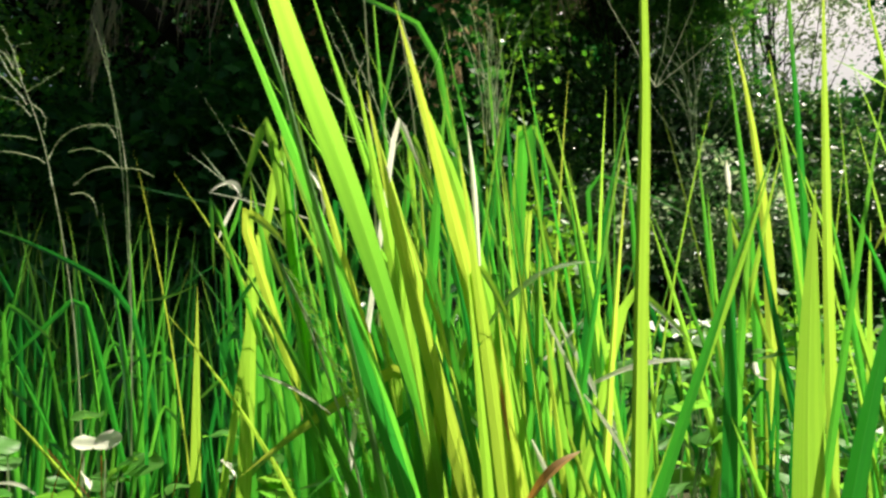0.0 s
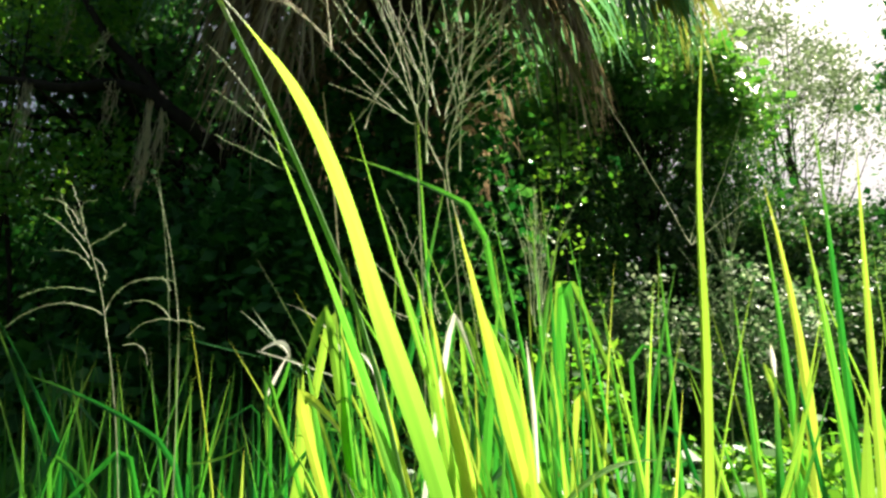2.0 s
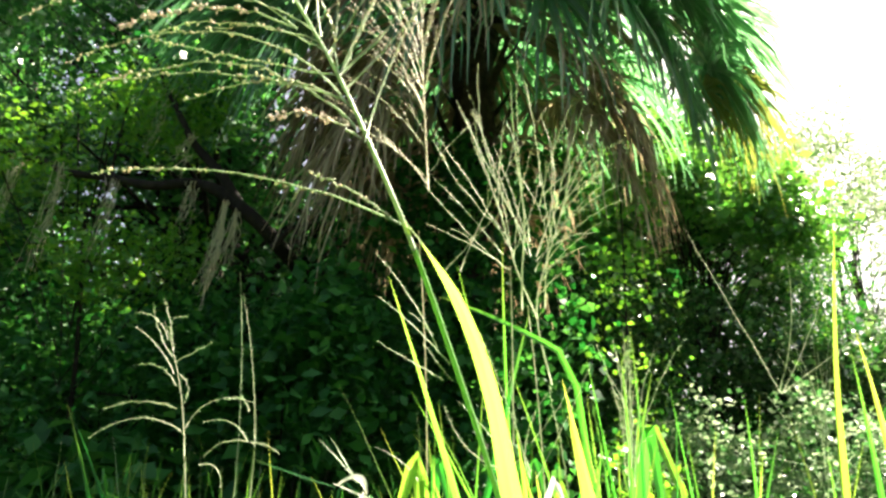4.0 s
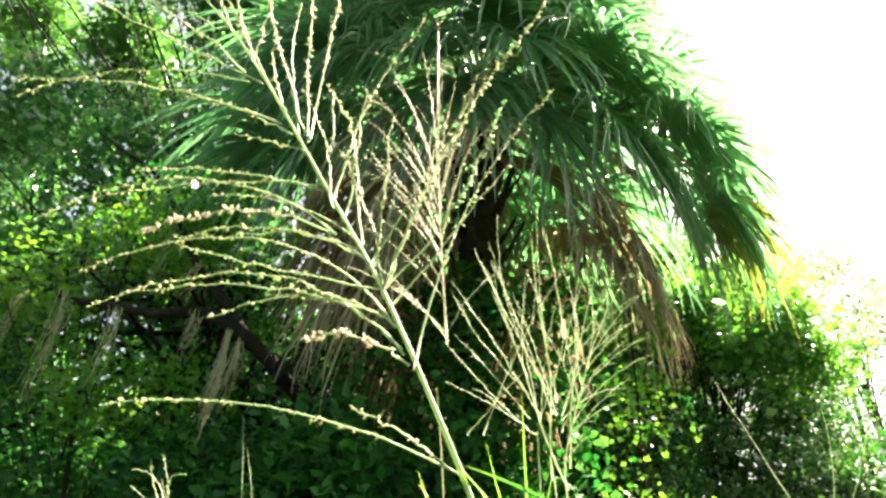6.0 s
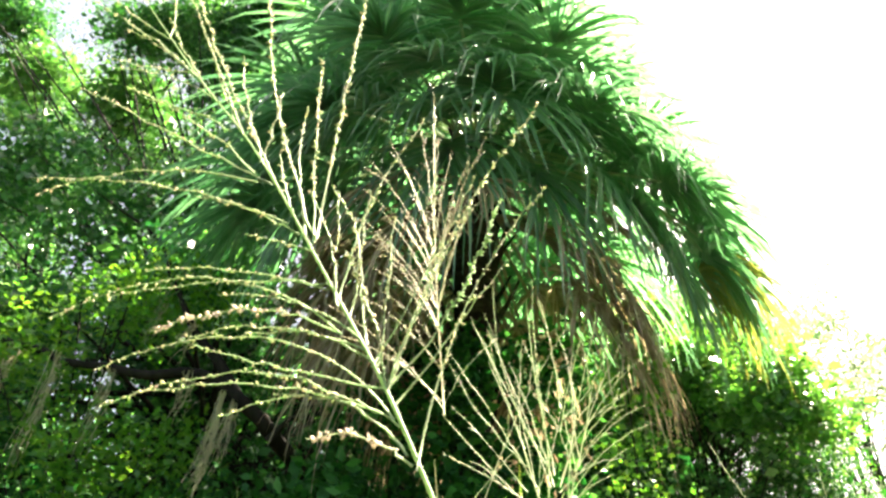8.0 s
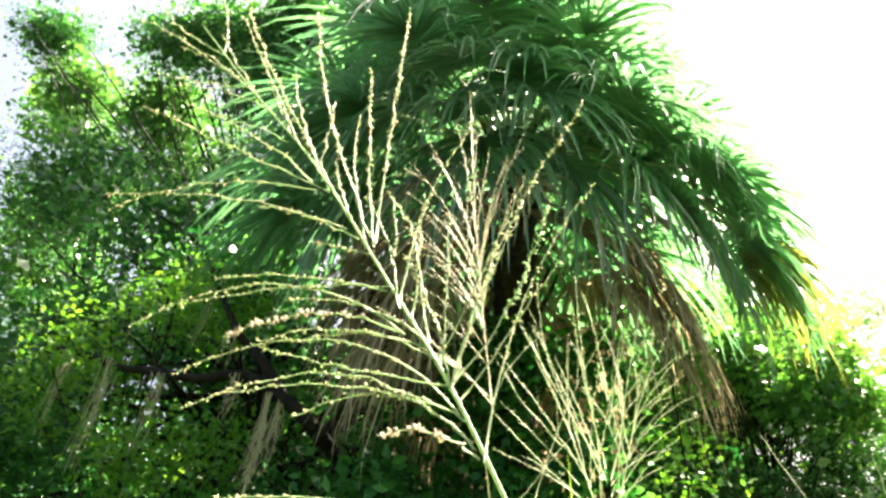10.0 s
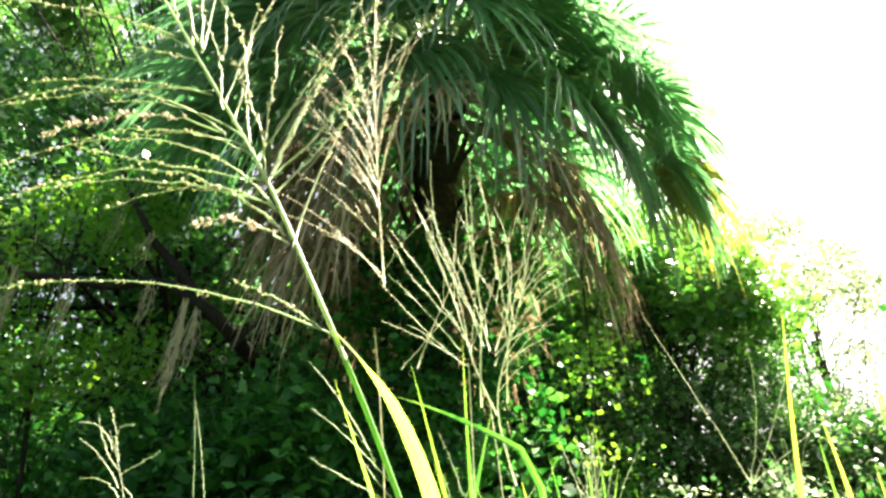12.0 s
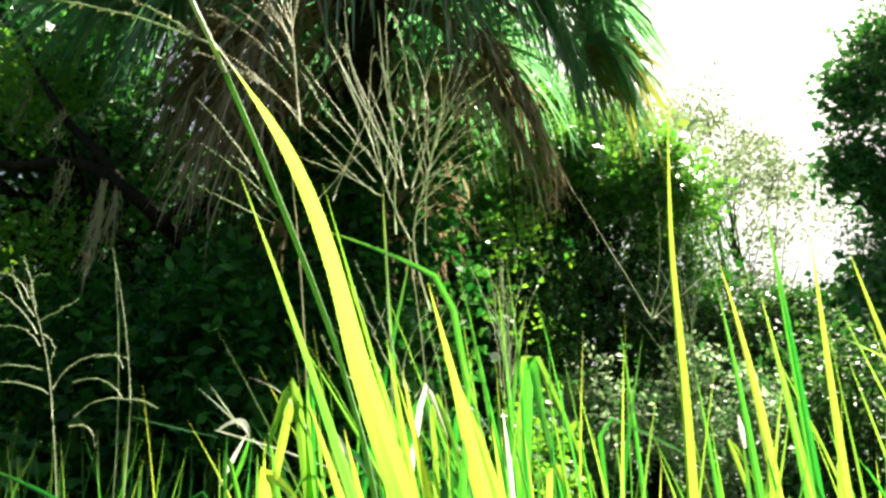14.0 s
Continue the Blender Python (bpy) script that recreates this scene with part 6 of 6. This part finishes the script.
part("axis", tube(smooth_line([(-0.074, 1.450, 1.297), (-0.102, 1.450, 1.395), (-0.119, 1.450, 1.463), (-0.088, 1.450, 1.563), (-0.060, 1.450, 1.669), (-0.035, 1.450, 1.793)], 14), 0.0022, 0.0008, 5), STEM_FRESH, forked_stalk)
spray(slim_stalk, (-0.164, 1.300, 1.485), (-0.247, 1.325, 1.545), (-0.340, 1.350, 1.596), seed=155, thick=0.0010, seed_size=0.0050, every=0.009, start=0.3, twigs=1, stem_mat=STEM_FRESH)
spray(slim_stalk, (-0.177, 1.300, 1.514), (-0.250, 1.285, 1.594), (-0.321, 1.270, 1.663), seed=156, thick=0.0010, seed_size=0.0050, every=0.009, start=0.3, twigs=1, stem_mat=STEM_FRESH)
spray(slim_stalk, (-0.158, 1.300, 1.510), (-0.150, 1.296, 1.616), (-0.128, 1.291, 1.745), seed=157, thick=0.0010, seed_size=0.0050, every=0.009, start=0.3, twigs=1, stem_mat=STEM_FRESH)
spray(slim_stalk, (-0.173, 1.300, 1.557), (-0.256, 1.285, 1.638), (-0.331, 1.270, 1.752), seed=158, thick=0.0010, seed_size=0.0050, every=0.009, start=0.3, twigs=1, stem_mat=STEM_FRESH)
spray(slim_stalk, (-0.182, 1.300, 1.592), (-0.219, 1.307, 1.696), (-0.277, 1.313, 1.839), seed=159, thick=0.0010, seed_size=0.0050, every=0.009, start=0.3, twigs=1, stem_mat=STEM_FRESH)
spray(slim_stalk, (-0.191, 1.300, 1.609), (-0.193, 1.289, 1.705), (-0.186, 1.278, 1.806), seed=160, thick=0.0010, seed_size=0.0050, every=0.009, start=0.3, twigs=1, stem_mat=STEM_FRESH)
spray(slim_stalk, (-0.163, 1.300, 1.522), (-0.183, 1.293, 1.624), (-0.219, 1.286, 1.742), seed=161, thick=0.0010, seed_size=0.0050, every=0.009, start=0.3, twigs=1, stem_mat=STEM_FRESH)
spray(slim_stalk, (-0.161, 1.300, 1.510), (-0.134, 1.312, 1.588), (-0.110, 1.325, 1.686), seed=162, thick=0.0010, seed_size=0.0050, every=0.009, start=0.3, twigs=1, stem_mat=STEM_FRESH)
part("axis", tube(smooth_line([(-0.110, 1.300, 1.393), (-0.141, 1.300, 1.456), (-0.161, 1.300, 1.510), (-0.182, 1.300, 1.592), (-0.209, 1.300, 1.664), (-0.255, 1.300, 1.770)], 14), 0.0019, 0.0007, 5), STEM_FRESH, slim_stalk)
spray(left_a, (-0.956, 1.730, 1.183), (-1.068, 1.730, 1.212), (-1.191, 1.730, 1.154), seed=163, thick=0.0013, seed_size=0.0062, every=0.006, seed_mat=SEED_GREEN, stem_mat=STEM_FRESH)
spray(left_a, (-0.979, 1.730, 1.239), (-1.074, 1.730, 1.251), (-1.169, 1.730, 1.227), seed=164, thick=0.0013, seed_size=0.0062, every=0.006, seed_mat=SEED_GREEN, stem_mat=STEM_FRESH)
spray(left_a, (-0.948, 1.730, 1.194), (-0.915, 1.730, 1.247), (-0.782, 1.730, 1.263), seed=165, thick=0.0013, seed_size=0.0062, every=0.006, seed_mat=SEED_GREEN, stem_mat=STEM_FRESH)
spray(left_a, (-0.994, 1.730, 1.295), (-1.044, 1.730, 1.338), (-1.106, 1.730, 1.341), seed=166, thick=0.0013, seed_size=0.0062, every=0.006, seed_mat=SEED_GREEN, stem_mat=STEM_FRESH)
spray(left_a, (-1.005, 1.730, 1.324), (-1.068, 1.730, 1.396), (-1.134, 1.730, 1.440), seed=167, thick=0.0013, seed_size=0.0062, every=0.006, seed_mat=SEED_GREEN, stem_mat=STEM_FRESH)
spray(left_a, (-0.991, 1.730, 1.324), (-0.962, 1.730, 1.296), (-0.962, 1.730, 1.256), seed=168, thick=0.0013, seed_size=0.0062, every=0.006, seed_mat=SEED_GREEN, stem_mat=STEM_FRESH)
spray(left_a, (-1.019, 1.730, 1.367), (-1.065, 1.730, 1.426), (-1.099, 1.730, 1.501), seed=169, thick=0.0013, seed_size=0.0062, every=0.006, seed_mat=SEED_GREEN, stem_mat=STEM_FRESH)
spray(left_a, (-1.021, 1.730, 1.382), (-1.049, 1.730, 1.471), (-1.071, 1.730, 1.516), seed=170, thick=0.0013, seed_size=0.0062, every=0.006, seed_mat=SEED_GREEN, stem_mat=STEM_FRESH)
spray(left_a, (-1.010, 1.730, 1.353), (-0.963, 1.730, 1.382), (-0.919, 1.730, 1.409), seed=171, thick=0.0013, seed_size=0.0062, every=0.006, seed_mat=SEED_GREEN, stem_mat=STEM_FRESH)
spray(left_a, (-1.040, 1.730, 1.411), (-1.094, 1.730, 1.470), (-1.143, 1.730, 1.478), seed=172, thick=0.0013, seed_size=0.0062, every=0.006, seed_mat=SEED_GREEN, stem_mat=STEM_FRESH)
spray(left_a, (-1.033, 1.730, 1.411), (-1.027, 1.730, 1.471), (-0.997, 1.730, 1.471), seed=173, thick=0.0013, seed_size=0.0062, every=0.006, seed_mat=SEED_GREEN, stem_mat=STEM_FRESH)
spray(left_b, (-0.794, 1.750, 1.175), (-0.849, 1.750, 1.218), (-0.913, 1.750, 1.212), seed=174, thick=0.0013, seed_size=0.0062, every=0.006, seed_mat=SEED_GREEN, stem_mat=STEM_FRESH)
spray(left_b, (-0.789, 1.750, 1.172), (-0.843, 1.750, 1.171), (-0.898, 1.750, 1.131), seed=175, thick=0.0013, seed_size=0.0062, every=0.006, seed_mat=SEED_GREEN, stem_mat=STEM_FRESH)
spray(left_b, (-0.786, 1.750, 1.172), (-0.750, 1.750, 1.168), (-0.713, 1.750, 1.151), seed=176, thick=0.0013, seed_size=0.0062, every=0.006, seed_mat=SEED_GREEN, stem_mat=STEM_FRESH)
spray(left_b, (-0.906, 1.750, 1.111), (-0.871, 1.750, 1.111), (-0.841, 1.750, 1.064), seed=177, thick=0.0013, seed_size=0.0062, every=0.006, seed_mat=SEED_GREEN, stem_mat=STEM_FRESH)
spray(left_b, (-0.802, 1.750, 1.244), (-0.812, 1.750, 1.266), (-0.870, 1.750, 1.269), seed=178, thick=0.0013, seed_size=0.0062, every=0.006, seed_mat=SEED_GREEN, stem_mat=STEM_FRESH)
spray(fine_stalk, (-0.114, 1.350, 1.122), (-0.168, 1.350, 1.258), (-0.219, 1.350, 1.375), seed=179, thick=0.0009, seed_size=0.005, every=0.004, seed_mat=SEED_GREEN, stem_mat=STEM_FRESH)
spray(fine_stalk, (-0.144, 1.350, 1.159), (-0.194, 1.350, 1.259), (-0.229, 1.350, 1.344), seed=180, thick=0.0009, seed_size=0.005, every=0.004, seed_mat=SEED_GREEN, stem_mat=STEM_FRESH)
spray(fine_stalk, (-0.114, 1.350, 1.112), (-0.143, 1.350, 1.206), (-0.158, 1.350, 1.300), seed=181, thick=0.0009, seed_size=0.005, every=0.004, seed_mat=SEED_GREEN, stem_mat=STEM_FRESH)
spray(fine_stalk, (-0.164, 1.350, 1.159), (-0.204, 1.350, 1.196), (-0.250, 1.350, 1.239), seed=182, thick=0.0009, seed_size=0.005, every=0.004, seed_mat=SEED_GREEN, stem_mat=STEM_FRESH)
spray(fine_stalk, (-0.179, 1.350, 1.227), (-0.163, 1.350, 1.269), (-0.151, 1.350, 1.295), seed=183, thick=0.0009, seed_size=0.005, every=0.004, seed_mat=SEED_GREEN, stem_mat=STEM_FRESH)
spray(fine_stalk, (-0.124, 1.350, 1.133), (-0.113, 1.350, 1.215), (-0.076, 1.350, 1.277), seed=184, thick=0.0009, seed_size=0.005, every=0.004, seed_mat=SEED_GREEN, stem_mat=STEM_FRESH)
spray(fine_stalk, (-0.113, 1.350, 1.174), (-0.082, 1.350, 1.215), (-0.040, 1.350, 1.287), seed=185, thick=0.0009, seed_size=0.005, every=0.004, seed_mat=SEED_GREEN, stem_mat=STEM_FRESH)
spray(fine_stalk, (-0.104, 1.350, 1.112), (-0.062, 1.350, 1.194), (-0.009, 1.350, 1.318), seed=186, thick=0.0009, seed_size=0.005, every=0.004, seed_mat=SEED_GREEN, stem_mat=STEM_FRESH)
spray(fine_stalk, (-0.044, 1.350, 1.070), (-0.062, 1.350, 1.173), (-0.086, 1.350, 1.278), seed=187, thick=0.0009, seed_size=0.005, every=0.004, seed_mat=SEED_GREEN, stem_mat=STEM_FRESH)
spray(fine_stalk, (-0.164, 1.350, 1.123), (-0.215, 1.350, 1.145), (-0.275, 1.350, 1.229), seed=188, thick=0.0009, seed_size=0.005, every=0.004, seed_mat=SEED_GREEN, stem_mat=STEM_FRESH)
spray(fine_stalk, (-0.134, 1.350, 1.143), (-0.164, 1.350, 1.123), (-0.199, 1.350, 1.129), seed=189, thick=0.0009, seed_size=0.005, every=0.004, seed_mat=SEED_GREEN, stem_mat=STEM_FRESH)
spray(fine_stalk, (0.058, 1.350, 1.109), (0.051, 1.350, 1.254), (0.033, 1.350, 1.370), seed=190, thick=0.0009, seed_size=0.005, every=0.004, seed_mat=SEED_GREEN, stem_mat=STEM_FRESH)
spray(fine_stalk, (0.068, 1.350, 1.109), (0.081, 1.350, 1.253), (0.109, 1.350, 1.358), seed=191, thick=0.0009, seed_size=0.005, every=0.004, seed_mat=SEED_GREEN, stem_mat=STEM_FRESH)
spray(fine_stalk, (0.053, 1.350, 1.130), (0.045, 1.350, 1.223), (0.002, 1.350, 1.360), seed=192, thick=0.0009, seed_size=0.005, every=0.004, seed_mat=SEED_GREEN, stem_mat=STEM_FRESH)
spray(fine_stalk, (0.063, 1.350, 1.140), (0.063, 1.350, 1.274), (0.064, 1.350, 1.380), seed=193, thick=0.0009, seed_size=0.005, every=0.004, seed_mat=SEED_GREEN, stem_mat=STEM_FRESH)
spray(fine_stalk, (0.074, 1.350, 1.150), (0.096, 1.350, 1.242), (0.156, 1.350, 1.367), seed=194, thick=0.0009, seed_size=0.005, every=0.004, seed_mat=SEED_GREEN, stem_mat=STEM_FRESH)
spray(fine_stalk, (0.521, 1.900, 1.386), (0.400, 1.900, 1.635), (0.302, 1.900, 1.831), seed=195, thick=0.0011, seed_size=0.003, every=0.03, stem_mat=STEM_FRESH)
spray(fine_stalk, (0.524, 1.900, 1.386), (0.607, 1.900, 1.550), (0.686, 1.900, 1.758), seed=196, thick=0.0011, seed_size=0.003, every=0.03, stem_mat=STEM_FRESH)
spray(fine_stalk, (0.529, 1.900, 1.389), (0.631, 1.900, 1.471), (0.726, 1.900, 1.540), seed=197, thick=0.0011, seed_size=0.003, every=0.03, stem_mat=STEM_FRESH)
spray(fine_stalk, (0.519, 1.900, 1.395), (0.563, 1.900, 1.567), (0.568, 1.900, 1.761), seed=198, thick=0.0011, seed_size=0.003, every=0.03, stem_mat=STEM_FRESH)

stalk("single thin bare grass stalk in shade", (-1.014, 2.2, 1.38), (-1.083, 2.2, 1.753), None, 0.0018)
mid_one = stalk("grass stalk with a narrow upright flower head", (0.09, 1.5, 0.9), (0.085, 1.5, 1.18), None)
open_head(mid_one, (0.085, 1.5, 1.15), (0.073, 1.5, 1.43), 12, 0.16, 0.28, 206, None, None, 0.004, 0.006)
far_one = stalk("thin grass stalk with a wide forked head", (0.58, 1.9, 0.8), (0.603, 1.9, 1.117), None)
open_head(far_one, (0.603, 1.9, 1.117), (0.62, 1.9, 1.5), 7, 0.42, 0.5, 207, None, None, 0.003, 0.02)
low_one = stalk("stalk with a drooping pale green seed head", (-0.123, 1.05, 0.55), (-0.223, 1.000, 0.880), None)
low_axis = smooth_line([(-0.223, 1.000, 0.880), (-0.191, 1.000, 0.815), (-0.159, 1.000, 0.752), (-0.125, 1.000, 0.664)], 24)
part("axis", tube(low_axis, 0.0016, 0.0006, 5), STEM, low_one)
for k in range(24):
    p = low_axis[k]
    q = p + np.array([0.026 + 0.014 * math.sin(k * 2.1), 0.02 * math.sin(k * 1.3), -0.045 - 0.015 * math.sin(k * 1.7)])
    spray(low_one, p, (p + q) / 2 + (0.004, 0, 0.004), q, 0.0007, 0.0050, 0.003, 0.1, 900 + k, BLADE_LIME, BLADE_LIME)

# ---- broad-leaved weeds ----
def heart_leaf(place, way, size, seed):
    r = np.random.default_rng(seed)
    n = 11
    s = np.linspace(0, 1, n)
    half = 0.5 * np.sin(np.pi * np.minimum(s * 0.92 + 0.16, 1.0)) ** 0.8 * (1 - s ** 4)
    half[-1] = 0.01
    way = unit(np.asarray(way, float))
    side = unit(np.cross(way, (0, 0, 1)))
    up = np.cross(side, way)
    mid = np.asarray(place) + way * (s * size)[:, None] - np.array([0, 0, 1.0]) * (s ** 2 * size * 0.3)[:, None]
    rim = up * 0.12 * size
    verts = np.concatenate([mid + side * (half * size)[:, None] + rim * (0.5 + 0.5 * np.sin(s * 9 + seed))[:, None], mid, mid - side * (half * size)[:, None] + rim * (0.5 + 0.5 * np.cos(s * 8 + seed))[:, None]])
    faces = [(k * n + i, (k + 1) * n + i, (k + 1) * n + i + 1, k * n + i + 1) for k in range(2) for i in range(n - 1)]
    return verts, faces


def weed(x, y, height, count, leaf, seed):
    r = np.random.default_rng(seed)
    ob = thing("broad_leaved_weed", (x, y, 0), "low weed with broad rounded green leaves", "weed", "weeds")
    for k in range(count):
        a = k * 2.4 + r.random()
        h = height * r.uniform(0.55, 1.05)
        out = np.array([math.cos(a), math.sin(a), 0])
        top = np.array([x, y, 0]) + out * r.uniform(0.03, 0.14) + (0, 0, h)
        st = part("leaf_stalk", tube(bow((x, y, 0), (x + out[0] * 0.02, y + out[1] * 0.02, h * 0.6), top, 6), 0.0022, 0.0014, 4), STEM, ob)
        part("leaf", heart_leaf(top, out + (0, -0.15, r.uniform(0.1, 1.3)), leaf * r.uniform(0.7, 1.2), seed * 50 + k), WEED, st)
    return ob


wr = np.random.default_rng(77)
lit_weed = weed(-0.68, 1.5, 0.42, 6, 0.07, 30)
# dry-leaf colour puts in weed leaves that the sun lights white
for k, place in enumerate(((-0.66, 1.45, 0.575), (-0.70, 1.45, 0.575), (-0.69, 1.45, 0.505), (-0.42, 1.45, 0.525))):
    pale = part("leaf", heart_leaf(place, (0.35 - 0.3 * k, -0.2, 1.0), (0.060, 0.045, 0.05, 0.05)[k], 900 + k), BLADE_DRY, lit_weed, "weed leaf coloured white for strong sun on it")
    part("leaf_stalk", tube(bow((lit_weed.location[0], 1.5, 0.02), np.asarray(place) - (0, 0, 0.15), place, 6), 0.002, 0.0013, 4), STEM, pale)
tr = np.random.default_rng(3)
for k in range(9):
    x, y = -0.80 + 0.06 * k + tr.normal() * 0.03, 1.42 + tr.uniform(-0.04, 0.05)
    top = np.array([x + tr.normal() * 0.06, y, tr.uniform(0.50, 0.62)])
    part("dry_twig", tube(bow((x, y, 0.02), (x + tr.normal() * 0.04, y, 0.35), top, 7), 0.0022, 0.001, 4), BLADE_RUST, lit_weed, "thin reddish dry twig")
for k in range(12):
    weed(wr.uniform(-0.95, -0.25), wr.uniform(1.42, 1.72), wr.uniform(0.44, 0.6), 8, 0.08, k)
for k in range(18):
    weed(wr.uniform(0.3, 1.5), wr.uniform(1.6, 2.5), wr.uniform(0.4, 0.72), 10, 0.095, 40 + k)
